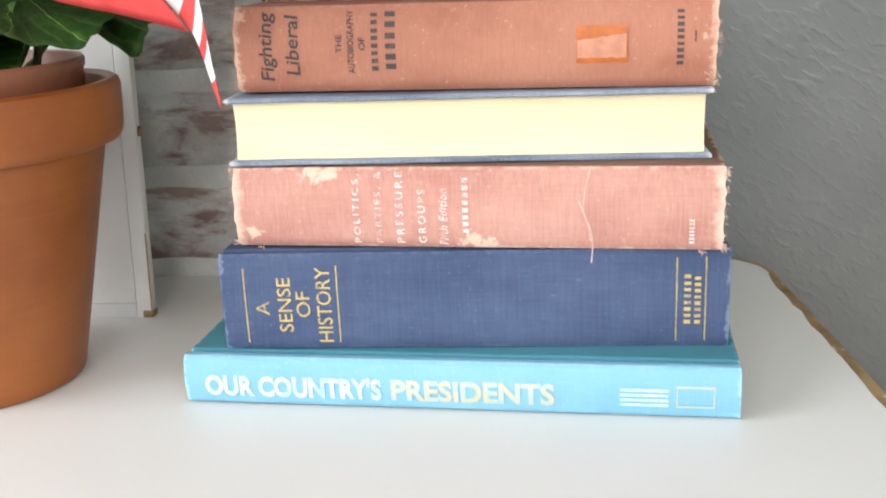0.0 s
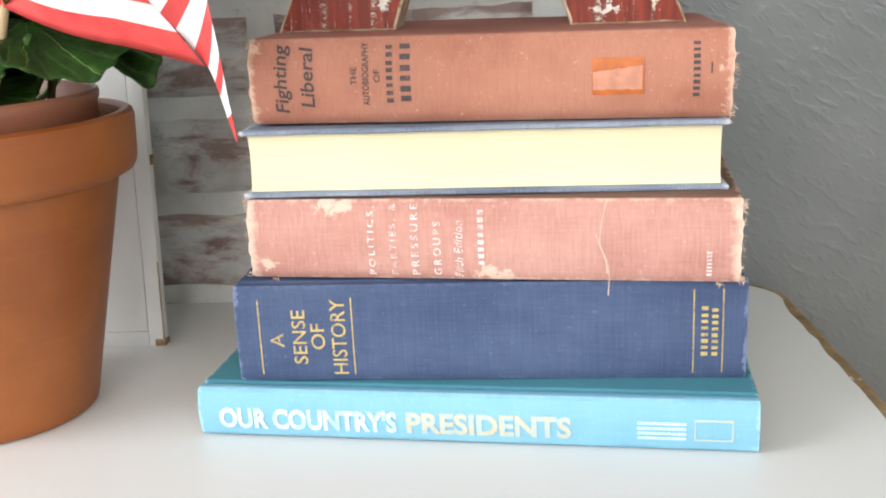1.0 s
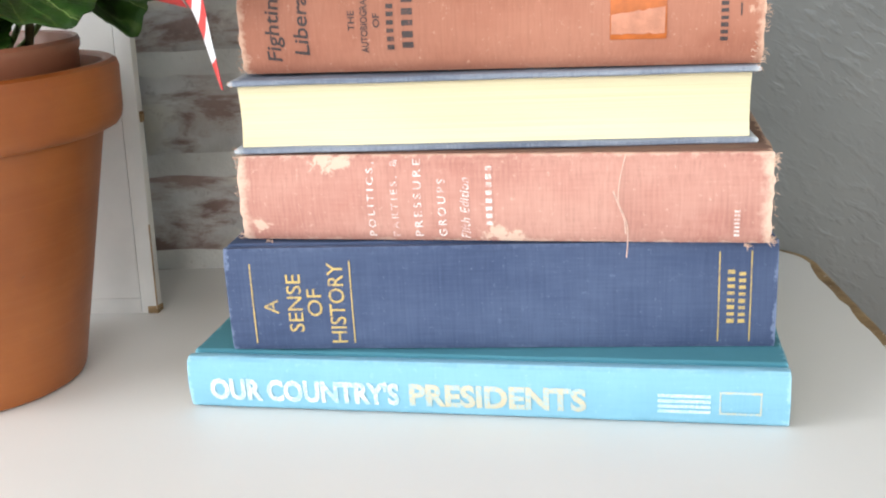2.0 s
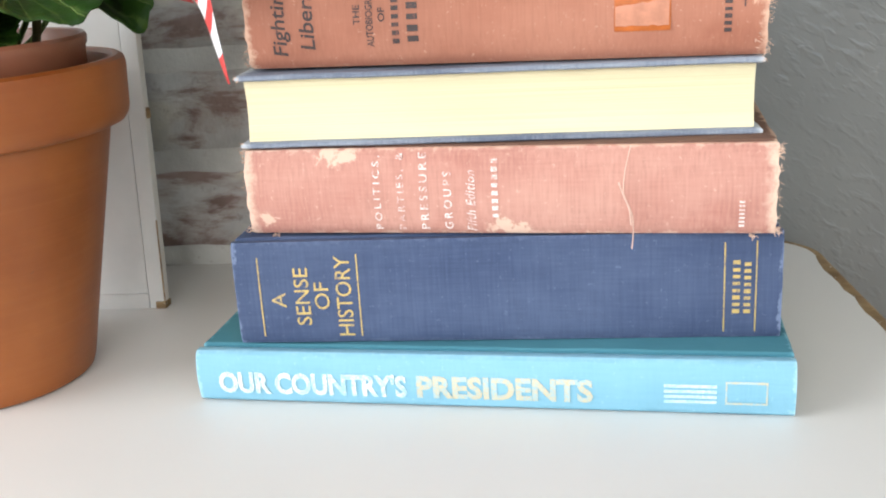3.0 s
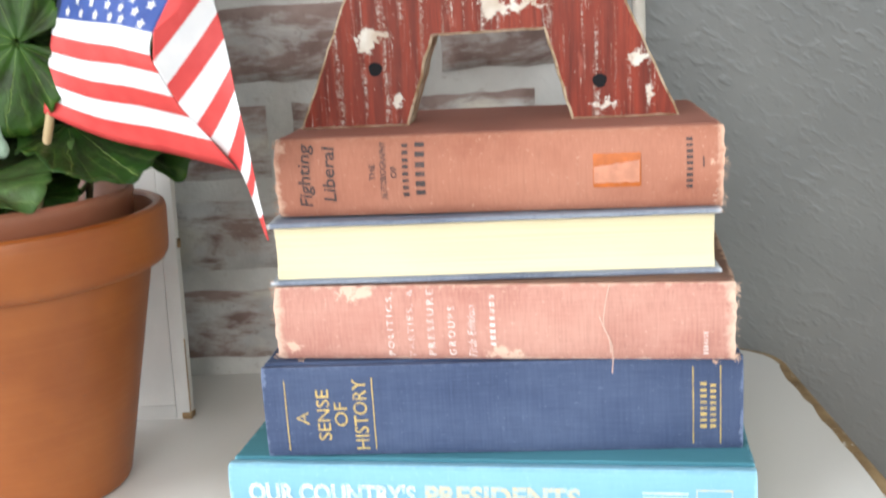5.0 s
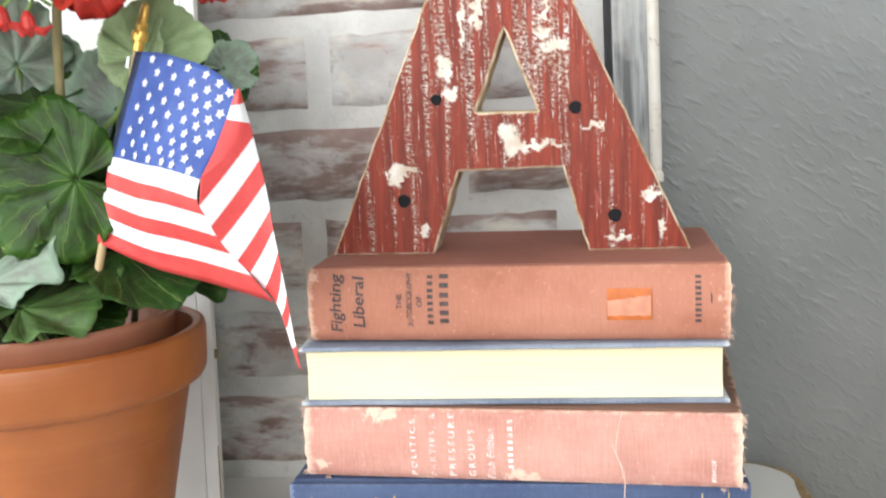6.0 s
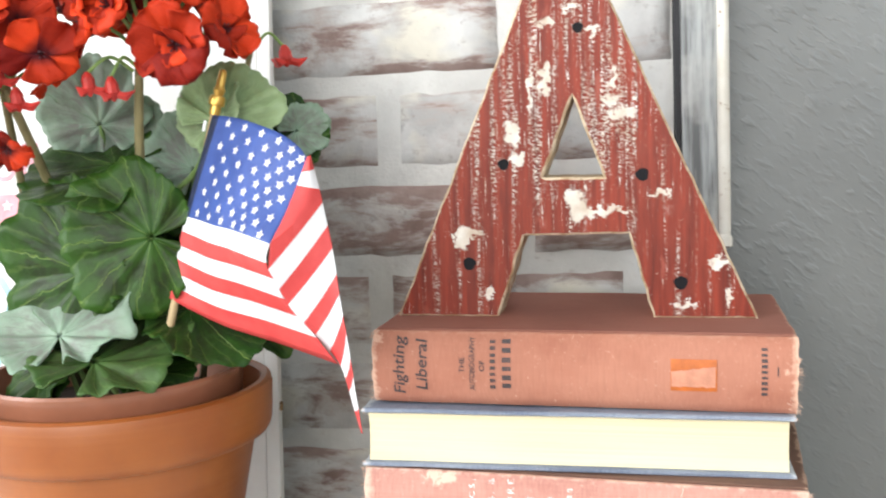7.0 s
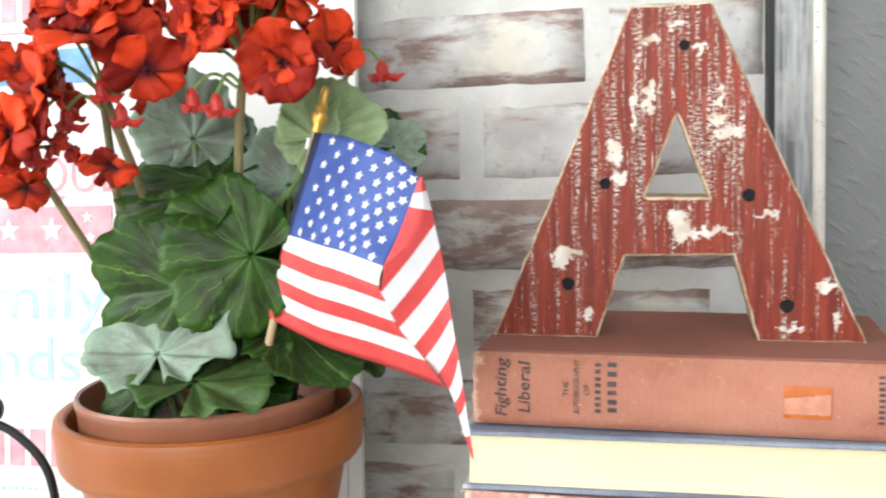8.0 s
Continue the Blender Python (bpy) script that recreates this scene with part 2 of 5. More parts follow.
def mat_brick():
    m = Mat("whitewashed_brick", 0.85, spec=0.25)
    v = m.coords(rand=True)
    core = m.mix(m.ramp(m.noise(v, 34, 5, 0.6), 0.3, 0.7), (0.215, 0.148, 0.130), (0.360, 0.275, 0.248))
    oi = m.n("ShaderNodeObjectInfo")
    sz = m.n("ShaderNodeSeparateXYZ")
    m.link(m.coords(), sz.inputs[0])
    # limewash brushed along the brick: thin at its upper and lower edges, streaky between
    wash = m.noise(m.coords(rand=True, scale=(13, 13, 42)), 1.0, 6, 0.66, 0.3)
    rim = m.math("POWER", m.math("MULTIPLY", m.math("ABSOLUTE", sz.outputs["Z"]), 37.0), 3.0)
    bare = m.ramp(m.noise(m.coords(rand=True, scale=(9, 9, 15)), 1.0, 3, 0.6), 0.38, 0.62)
    wash = m.math("SUBTRACT", wash, m.math("MULTIPLY", m.math("MULTIPLY", rim, bare), 0.28))
    amount = m.math("ADD", wash, m.math("MULTIPLY", m.math("SUBTRACT", oi.outputs["Random"], 0.30), 0.13))
    grey = m.mix(m.ramp(m.noise(v, 22, 4), 0.35, 0.65), (0.41, 0.405, 0.395), (0.63, 0.63, 0.615))
    grey = m.mix(m.math("MULTIPLY", m.ramp(m.noise(m.coords(rand=True, scale=(16, 16, 24)), 1.0, 3), 0.50, 0.64), 0.75), grey, (0.70, 0.66, 0.55))
    thin = m.mix(0.5, core, (0.56, 0.53, 0.50))
    c = m.mix(m.ramp(amount, 0.38, 0.44), core, thin)
    c = m.mix(m.math("MULTIPLY", m.ramp(amount, 0.43, 0.52), 0.95), c, grey)
    c = m.mix(m.math("MULTIPLY", m.ramp(m.noise(v, 95, 4, 0.7), 0.6, 0.7), 0.35), c, (0.17, 0.12, 0.11))
    m.color(c)
    m.bump(m.noise(v, 55, 5, 0.65), 0.6, 0.003)
    m.bump(m.noise(v, 380, 3), 0.2, 0.0006)
    return m.m


def mat_mortar():
    m = Mat("pale_mortar", 0.9, spec=0.2)
    v = m.coords()
    c = m.mix(m.ramp(m.noise(v, 25, 5), 0.3, 0.7), (0.52, 0.515, 0.495), (0.68, 0.675, 0.645))
    m.color(m.mix(m.ramp(m.noise(v, 120, 4, 0.7), 0.60, 0.72), c, (0.50, 0.47, 0.44)))
    m.bump(m.noise(v, 160, 4, 0.7), 0.5, 0.002)
    return m.m


def mat_terracotta():
    m = Mat("terracotta", 0.42, spec=0.5)
    v = m.coords()
    rings = m.noise(m.coords(scale=(3, 3, 240)), 1.0, 3)
    cloud = m.noise(v, 18, 5)
    c = m.mix(m.ramp(cloud, 0.3, 0.7), (0.240, 0.063, 0.012), (0.345, 0.105, 0.022))
    c = m.mix(m.math("MULTIPLY", m.ramp(rings, 0.5, 0.75), 0.12), c, (0.50, 0.19, 0.06))
    c = m.mix(m.math("MULTIPLY", m.ramp(m.noise(v, 150, 4, 0.6), 0.70, 0.76), 0.8), c, (0.16, 0.07, 0.04))
    m.color(c)
    m.bump(rings, 0.16, 0.0012)
    m.bump(m.noise(v, 300, 3), 0.12, 0.0006)
    return m.m


def mat_letter_paint():
    m = Mat("chipped_red_paint", 0.48, spec=0.3)
    v = m.coords()
    grain = m.noise(m.coords(scale=(520, 60, 30)), 1.0, 5, 0.7)
    board = m.noise(m.coords(scale=(190, 40, 11)), 1.0, 4)
    red = m.mix(m.ramp(board, 0.3, 0.7), (0.120, 0.018, 0.010), (0.315, 0.045, 0.021))
    red = m.mix(m.math("MULTIPLY", m.ramp(m.noise(v, 45, 4), 0.5, 0.75), 0.5), red, (0.235, 0.050, 0.03))
    red = m.mix(m.math("MULTIPLY", m.ramp(grain, 0.48, 0.30), 0.6), red, (0.055, 0.014, 0.010))
    red = m.mix(m.math("MULTIPLY", m.ramp(m.noise(m.coords(scale=(120, 60, 40)), 1.0, 3), 0.62, 0.72), 0.55), red, (0.42, 0.12, 0.085))
    cream = m.mix(m.ramp(m.noise(v, 70, 4), 0.35, 0.65), (0.56, 0.46, 0.36), (0.80, 0.77, 0.70))
    sep = m.n("ShaderNodeSeparateXYZ")
    m.link(v, sep.inputs[0])
    high = m.math("MULTIPLY", m.math("SUBTRACT", sep.outputs["Z"], 0.30), 0.62)
    # paint lost along the board's ridges, broken up by fine cross cracks
    column = m.math("ADD", m.noise(m.coords(scale=(150, 30, 9)), 1.0, 3, 0.6), high)
    cracks = m.noise(m.coords(scale=(330, 120, 820)), 1.0, 5, 0.75, 0.4)
    chip = m.math("MULTIPLY", m.ramp(column, 0.505, 0.60), m.ramp(cracks, 0.50, 0.55))
    ridge = m.math("ADD", grain, m.math("MULTIPLY", high, 0.35))
    chip = m.math("MAXIMUM", chip, m.math("MULTIPLY", m.ramp(ridge, 0.60, 0.63), m.ramp(cracks, 0.44, 0.52)))
    speck = m.noise(m.coords(scale=(560, 120, 560)), 1.0, 4, 0.7)
    chip = m.math("MAXIMUM", chip, m.ramp(speck, 0.665, 0.69))
    rag = m.n("ShaderNodeTexNoise", Scale=150.0, Detail=5.0, Roughness=0.7)
    m.link(v, rag.inputs["Vector"])
    off = m.n("ShaderNodeVectorMath")
    off.operation = "MULTIPLY_ADD"
    off.inputs[1].default_value = (0.018, 0.0, 0.020)
    m.link(rag.outputs["Color"], off.inputs[0])
    m.link(v, off.inputs[2])
    bare = 9.0
    # bare patches: centre, half width, half height
    for x, z, w, h in ((-0.0161, 0.3536, 0.0060, 0.0036), (-0.0036, 0.3596, 0.0060, 0.0022), (0.0093, 0.3472, 0.0055, 0.0027), (-0.0176, 0.3205, 0.0034, 0.0105),
                       (-0.0263, 0.3165, 0.0015, 0.0165), (0.0214, 0.3202, 0.0025, 0.0076), (0.0192, 0.3090, 0.0050, 0.0036), (0.0250, 0.3015, 0.0085, 0.0040),
                       (-0.0366, 0.2911, 0.0048, 0.0084), (-0.0335, 0.2766, 0.0056, 0.0048), (-0.0025, 0.2540, 0.0065, 0.0068), (0.0011, 0.2475, 0.0066, 0.0084),
                       (0.0115, 0.2464, 0.0109, 0.0027), (0.0226, 0.2473, 0.0109, 0.0014), (-0.0640, 0.2343, 0.0118, 0.0038), (-0.0668, 0.2300, 0.0056, 0.0050),
                       (0.0458, 0.2564, 0.0067, 0.0021), (0.0590, 0.1933, 0.0080, 0.0024), (-0.0517, 0.1995, 0.0032, 0.0055), (0.0776, 0.2171, 0.0060, 0.0045),
                       (0.0838, 0.1985, 0.0018, 0.0080)):
        d = m.n("ShaderNodeVectorMath")
        d.operation = "SUBTRACT"
        m.link(off.outputs[0], d.inputs[0])
        d.inputs[1].default_value = (x + 0.0090, 0, z + 0.0100)
        q = m.n("ShaderNodeVectorMath")
        q.operation = "MULTIPLY"
        m.link(d.outputs[0], q.inputs[0])
        q.inputs[1].default_value = (1.25 / w, 0, 1.25 / h)
        ln = m.n("ShaderNodeVectorMath")
        ln.operation = "LENGTH"
        m.link(q.outputs[0], ln.inputs[0])
        bare = m.math("MINIMUM", bare, ln.outputs["Value"])
    bare = m.math("ADD", bare, m.math("MULTIPLY", m.math("SUBTRACT", cracks, 0.5), 1.6))
    chip = m.math("MAXIMUM", chip, m.ramp(bare, 1.10, 0.94))
    m.color(m.mix(chip, red, cream))
    m.bump(m.math("MULTIPLY", chip, -1.0), 0.55, 0.0008)
    m.bump(grain, 0.45, 0.0009)
    return m.m


def mat_weathered():
    m = Mat("weathered_white_paint", 0.7)
    v = m.coords()
    g = m.noise(m.coords(scale=(140, 90, 9)), 1.0, 5, 0.6)
    c = m.mix(m.ramp(g, 0.42, 0.58), (0.14, 0.145, 0.145), (0.40, 0.42, 0.42))
    m.color(m.mix(m.ramp(m.noise(v, 20, 4), 0.5, 0.7), c, (0.50, 0.50, 0.48)))
    m.bump(g, 0.4, 0.0015)
    return m.m


def mat_cream_paint():
    m = Mat("cream_trim_paint", 0.55)
    v = m.coords()
    c = m.mix(m.ramp(m.noise(v, 30, 5), 0.3, 0.7), (0.62, 0.58, 0.50), (0.78, 0.76, 0.70))
    m.color(m.mix(m.ramp(m.noise(v, 150, 4, 0.7), 0.62, 0.68), c, (0.3, 0.2, 0.12)))
    m.bump(m.noise(v, 100, 3), 0.2, 0.001)
    return m.m


def mat_pages():
    m = Mat("page_edges", 0.85, spec=0.2)
    g = m.noise(m.coords(scale=(6, 6, 2600)), 1.0, 3)
    cl = m.noise(m.coords(scale=(10, 10, 120)), 1.0, 4)
    c = m.mix(m.ramp(g, 0.3, 0.7), (0.73, 0.63, 0.39), (0.81, 0.73, 0.51))
    m.color(m.mix(m.math("MULTIPLY", m.ramp(cl, 0.5, 0.75), 0.4), c, (0.84, 0.78, 0.56)))
    m.bump(g, 0.3, 0.0004)
    return m.m


def mat_leaf(name, a, b, vein, zone, sheen=0.48):
    m = Mat(name, sheen, spec=0.2)
    uv = m.n("ShaderNodeUVMap")
    uv.uv_map = "polar"
    sep = m.n("ShaderNodeSeparateXYZ")
    m.link(uv.outputs["UV"], sep.inputs[0])
    v = m.coords(rand=True)
    wob = m.math("MULTIPLY", m.math("SUBTRACT", m.noise(v, 4.0, 3), 0.5), 0.05)
    th = m.math("ADD", sep.outputs["X"], wob)
    rho = sep.outputs["Y"]
    saw = m.math("ABSOLUTE", m.math("SUBTRACT", m.math("FRACT", m.math("MULTIPLY", th, 9.0)), 0.5))
    main = m.ramp(m.math("MULTIPLY", saw, m.math("ADD", rho, 0.12)), 0.013, 0.003)
    saw2 = m.math("ABSOLUTE", m.math("SUBTRACT", m.math("FRACT", m.math("ADD", m.math("MULTIPLY", th, 27.0), m.math("MULTIPLY", rho, 1.2))), 0.5))
    side = m.math("MULTIPLY", m.ramp(saw2, 0.13, 0.02), m.ramp(rho, 0.35, 0.7))
    veins = m.math("MAXIMUM", m.math("MULTIPLY", main, 0.55), m.math("MULTIPLY", side, 0.15))
    oi = m.n("ShaderNodeObjectInfo")
    base = m.mix(m.math("ADD", m.math("MULTIPLY", m.ramp(m.noise(v, 3.0, 5), 0.3, 0.7), 0.6), m.math("MULTIPLY", oi.outputs["Random"], 0.4)), a, b)
    ring = m.math("MULTIPLY", m.ramp(rho, 0.14, 0.36), m.ramp(rho, 0.94, 0.66))
    rays = m.n("ShaderNodeCombineXYZ")
    m.link(m.math("MULTIPLY", th, 34.0), rays.inputs[0])
    m.link(m.math("MULTIPLY", rho, 2.6), rays.inputs[1])
    m.link(m.math("MULTIPLY", oi.outputs["Random"], 9.0), rays.inputs[2])
    blotch = m.math("ADD", m.math("MULTIPLY", m.noise(rays.outputs[0], 1.0, 5, 0.65), 0.6), m.math("MULTIPLY", m.noise(v, 3.5, 5, 0.7), 0.4))
    ring = m.math("MULTIPLY", ring, m.ramp(blotch, 0.40, 0.56))
    c = m.mix(m.math("MULTIPLY", ring, 0.8), base, zone)
    m.color(m.mix(veins, c, vein))
    m.bump(m.math("SUBTRACT", 1.0, veins), 0.5, 0.0016)
    m.bump(m.noise(v, 9.0, 4), 0.5, 0.0016)
    m.b.inputs["Transmission Weight"].default_value = 0.0
    return m.m


def mat_petal():
    m = Mat("red_petal", 0.6, spec=0.15)
    v = m.coords(rand=True)
    oi = m.n("ShaderNodeObjectInfo")
    uv = m.n("ShaderNodeUVMap")
    uv.uv_map = "polar"
    sep = m.n("ShaderNodeSeparateXYZ")
    m.link(uv.outputs["UV"], sep.inputs[0])
    f = m.math("ADD", m.math("MULTIPLY", oi.outputs["Random"], 0.50), m.math("MULTIPLY", m.noise(v, 60, 4), 0.5))
    # the mix's dark end puts the shade on hidden petals in the colour
    c = m.mix(m.ramp(f, 0.24, 0.76), (0.15, 0.005, 0.004), (0.76, 0.060, 0.014))
    # bases darkened in the colour for the bloom's dark central hollow
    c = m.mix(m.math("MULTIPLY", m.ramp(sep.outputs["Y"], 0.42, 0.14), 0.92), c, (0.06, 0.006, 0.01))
    fib = m.noise(m.coords("UV", (60, 3, 1)), 1.0, 3)
    m.color(c)
    m.bump(fib, 0.3, 0.0006)
    return m.m


def mat_flag(name, color, dark):
    m = Mat(name, 0.45, spec=0.4)
    v = m.coords()
    f = m.noise(v, 90, 4)
    m.color(m.mix(m.ramp(f, 0.3, 0.7), dark, color))
    w = m.noise(m.coords(scale=(1800, 1800, 1800)), 1.0, 2)
    m.bump(w, 0.15, 0.0002)
    m.bump(m.noise(v, 60, 3), 0.2, 0.001)
    return m.m


def mat_stalk(name, a, b):
    m = Mat(name, 0.6)
    v = m.coords()
    m.color(m.mix(m.ramp(m.noise(m.coords(scale=(120, 120, 25)), 1.0, 4), 0.3, 0.7), a, b))
    m.bump(m.noise(v, 250, 3), 0.3, 0.0006)
    return m.m


M_WALL, M_TABLE, M_BARE, M_BRICK, M_MORTAR = mat_grey_wall(), mat_table(), mat_bare_wood(), mat_brick(), mat_mortar()
M_TERRA, M_PAINT, M_WEATHER, M_CREAM, M_PAGES = mat_terracotta(), mat_letter_paint(), mat_weathered(), mat_cream_paint(), mat_pages()
M_LEAF = mat_leaf("dark_leaf", (0.009, 0.034, 0.005), (0.032, 0.086, 0.010), (0.20, 0.29, 0.065), (0.012, 0.016, 0.005), 0.42)
# true pale green at the back; silvery gloss put in colour lower down
M_PALE = mat_leaf("pale_sheen_leaf", (0.190, 0.275, 0.200), (0.285, 0.380, 0.290), (0.10, 0.22, 0.08), (0.17, 0.165, 0.15), 0.45)
M_LIME = mat_leaf("lime_leaf", (0.26, 0.36, 0.17), (0.36, 0.46, 0.28), (0.32, 0.44, 0.22), (0.20, 0.27, 0.13), 0.5)
M_MID = mat_leaf("mid_green_leaf", (0.030, 0.076, 0.016), (0.078, 0.140, 0.040), (0.22, 0.31, 0.09), (0.030, 0.034, 0.014), 0.42)
M_PETAL = mat_petal()
M_STEM = mat_stalk("brown_green_stem", (0.13, 0.115, 0.045), (0.26, 0.22, 0.10))
M_GREEN = mat_stalk("green_stem", (0.11, 0.19, 0.045), (0.24, 0.36, 0.11))
M_DOWEL = mat_stalk("pine_dowel", (0.37, 0.265, 0.135), (0.52, 0.39, 0.21))
M_GOLD = plain("gold_plastic", (0.62, 0.38, 0.09), 0.3, 0.75)


def ink(name, color, under, lo, hi, rough=0.65, metal=0.0):
    """Printed ink, rubbed through to the cloth under it."""
    m = Mat(name, rough, metal)
    v = m.coords()
    f = m.math("ADD", m.math("MULTIPLY", m.noise(v, 900, 4, 0.7), 0.6), m.math("MULTIPLY", m.noise(v, 120, 4, 0.6), 0.4))
    m.color(m.mix(m.ramp(f, lo, hi), color, under))
    return m.m


M_BLACKINK = ink("dark_ink", (0.06, 0.045, 0.045), (0.36, 0.14, 0.10), 0.54, 0.74)
M_WHITEINK = ink("rubbed_white_ink", (0.84, 0.78, 0.75), (0.55, 0.29, 0.24), 0.46, 0.58)
# rubbed gold foil whitened: its bright reflection is put in the colour
M_TEALFOIL = ink("rubbed_white_glint_foil", (0.82, 0.82, 0.72), (0.36, 0.60, 0.70), 0.42, 0.58, 0.35, 0.1)
M_TEALFAINT = ink("faint_pale_letters", (0.62, 0.74, 0.76), (0.36, 0.62, 0.74), 0.44, 0.56)
M_TEALGOLD = ink("rubbed_gold_foil_letters", (0.62, 0.55, 0.38), (0.34, 0.58, 0.68), 0.45, 0.60, 0.35, 0.15)
M_BLUEFOIL = ink("worn_gold_foil", (0.66, 0.49, 0.18), (0.13, 0.13, 0.18), 0.50, 0.66, 0.38, 0.45)
M_NAIL = plain("black_nail_head", (0.006, 0.006, 0.008), 0.95, 0.0, 0.3, 200)
M_IRON = plain("black_iron", (0.012, 0.012, 0.014), 0.4, 0.5, 0.3, 200, 0.2)
M_SIGN = plain("white_sign_paint", (0.70, 0.69, 0.665), 0.5, 0, 0.05, 40)
# sign red and pale blue carry the washed-out look of overexposure in their colour
M_SIGNPINK = plain("sign_red", (0.70, 0.30, 0.34), 0.5, 0, 0.3, 60)
M_SIGNBLUE = plain("sign_blue", (0.12, 0.28, 0.48), 0.5, 0, 0.3, 60)
M_SIGNPALE = plain("sign_pale_blue", (0.38, 0.57, 0.66), 0.5, 0, 0.3, 60)
M_INNERPOT = plain("brown_plastic", (0.265, 0.102, 0.056), 0.36, 0, 0.15, 30, 0.1)
M_BUD = plain("red_bud", (0.46, 0.026, 0.018), 0.5, 0, 0.3, 200)
M_SOIL = plain("dark_soil", (0.035, 0.025, 0.018), 0.95, 0, 0.5, 120, 0.8)
M_ROOM = plain("pale_room_paint", (0.62, 0.61, 0.59), 0.7, 0, 0.05, 3)
M_FLOOR = plain("wood_floor", (0.25, 0.16, 0.09), 0.5, 0, 0.3, 6)
M_RED = mat_flag("flag_red", (0.68, 0.080, 0.075), (0.58, 0.055, 0.055))
M_WHITE = mat_flag("flag_white", (0.77, 0.77, 0.78), (0.70, 0.71, 0.73))
M_BLUE = mat_flag("flag_blue", (0.050, 0.098, 0.33), (0.035, 0.07, 0.25))
M_NAVY = mat_flag("flag_sleeve", (0.022, 0.035, 0.085), (0.014, 0.022, 0.055))
M_STAIN = plain("orange_label_residue", (0.47, 0.115, 0.016), 0.5, 0, 0.2, 200)
M_PEEL = plain("peeled_label_paper", (0.53, 0.235, 0.150), 0.8, 0, 0.2, 160, 0.5)
M_THREAD = plain("pale_loose_thread", (0.66, 0.44, 0.36), 0.8, 0, 0.2, 300)
M_FRAY = plain("frayed_cloth_ends", (0.62, 0.43, 0.33), 0.9, 0, 0.4, 600)

# ---------------------------------------------------------------- the room
FLOOR, CEIL, BACK, EAST = -0.76, 1.75, 0.300, EASTX


def wall_with_window(name, lo, hi, wlo, whi, axis):
    """A wall 0.12 thick along x (axis 0) or y (axis 1) with an opening."""
    bm = bmesh.new()
    a0, a1, z0, z1 = lo[axis], hi[axis], lo[2], hi[2]
    for p0, p1, q0, q1 in ((a0, wlo[0], z0, z1), (whi[0], a1, z0, z1), (wlo[0], whi[0], z0, wlo[1]), (wlo[0], whi[0], whi[1], z1)):
        l, h = list(lo), list(hi)
        l[axis], h[axis], l[2], h[2] = p0, p1, q0, q1
        box(bm, l, h)
    return tagged(part(name, bm, M_ROOM, smooth=False), "pale painted room wall with a window opening", "wall", kind="structure")


tagged(part("wall_north", box(bmesh.new(), (WX - 0.12, BACK, FLOOR), (EAST + 0.12, BACK + 0.12, CEIL)), M_WALL, smooth=False),
       "grey painted wall with trowelled plaster texture", "wall", kind="structure")
tagged(part("wall_east", box(bmesh.new(), (EAST, WY, FLOOR), (EAST + 0.12, BACK, CEIL)), M_ROOM, smooth=False), "pale painted room wall", "wall", kind="structure")
wall_with_window("wall_west", (WX - 0.12, WY, FLOOR), (WX, BACK, CEIL), (-1.72, 0.22), (-0.18, 1.50), 1)
wall_with_window("wall_south", (WX - 0.12, WY - 0.12, FLOOR), (0.60, WY, CEIL), (-1.22, 0.22), (0.32, 1.50), 0)
wall_with_window("wall_south_2", (0.60, WY - 0.12, FLOOR), (EAST + 0.12, WY, CEIL), (0.90, 0.58), (1.66, 1.52), 0)
tagged(part("floor", box(bmesh.new(), (WX - 0.12, WY - 0.12, FLOOR - 0.1), (EAST + 0.12, BACK + 0.12, FLOOR)), M_FLOOR, smooth=False),
       "brown wooden room floor", "floor", kind="structure")
tagged(part("ceiling", box(bmesh.new(), (WX - 0.12, WY - 0.12, CEIL), (EAST + 0.12, BACK + 0.12, CEIL + 0.1)), M_ROOM, smooth=False),
       "pale painted ceiling", "ceiling", kind="structure")


# ---------------------------------------------------------------- table
def table_outline(inset, wob, lo=(-0.98, -0.30), hi=(0.2115, 0.285), r=0.040):
    pts = []
    for cx, cy, a0 in ((hi[0] - r, hi[1] - r, 0), (lo[0] + r, hi[1] - r, 90), (lo[0] + r, lo[1] + r, 180), (hi[0] - r, lo[1] + r, 270)):
        for k in range(10):
            a = radians(a0 + 10 * k)
            pts.append(Vector((cx + r * math.cos(a), cy + r * math.sin(a), 0)))
    out = []
    for p, q in zip(pts, pts[1:] + pts[:1]):
        n = max(1, int((q - p).length / 0.012))
        out += [p.lerp(q, k / n) for k in range(n)]
    mid = Vector(((lo[0] + hi[0]) / 2, (lo[1] + hi[1]) / 2, 0))
    res = []
    for p in out:
        w = inset + wob * (noise.noise(p * 60) + 0.6 * noise.noise(p * 190))
        d = Vector((math.copysign(1, p.x - mid.x) if min(abs(p.x - lo[0]), abs(p.x - hi[0])) < r else 0,
                    math.copysign(1, p.y - mid.y) if min(abs(p.y - lo[1]), abs(p.y - hi[1])) < r else 0, 0))
        res.append(p - (d.normalized() * w if d.length else Vector()))
    return res


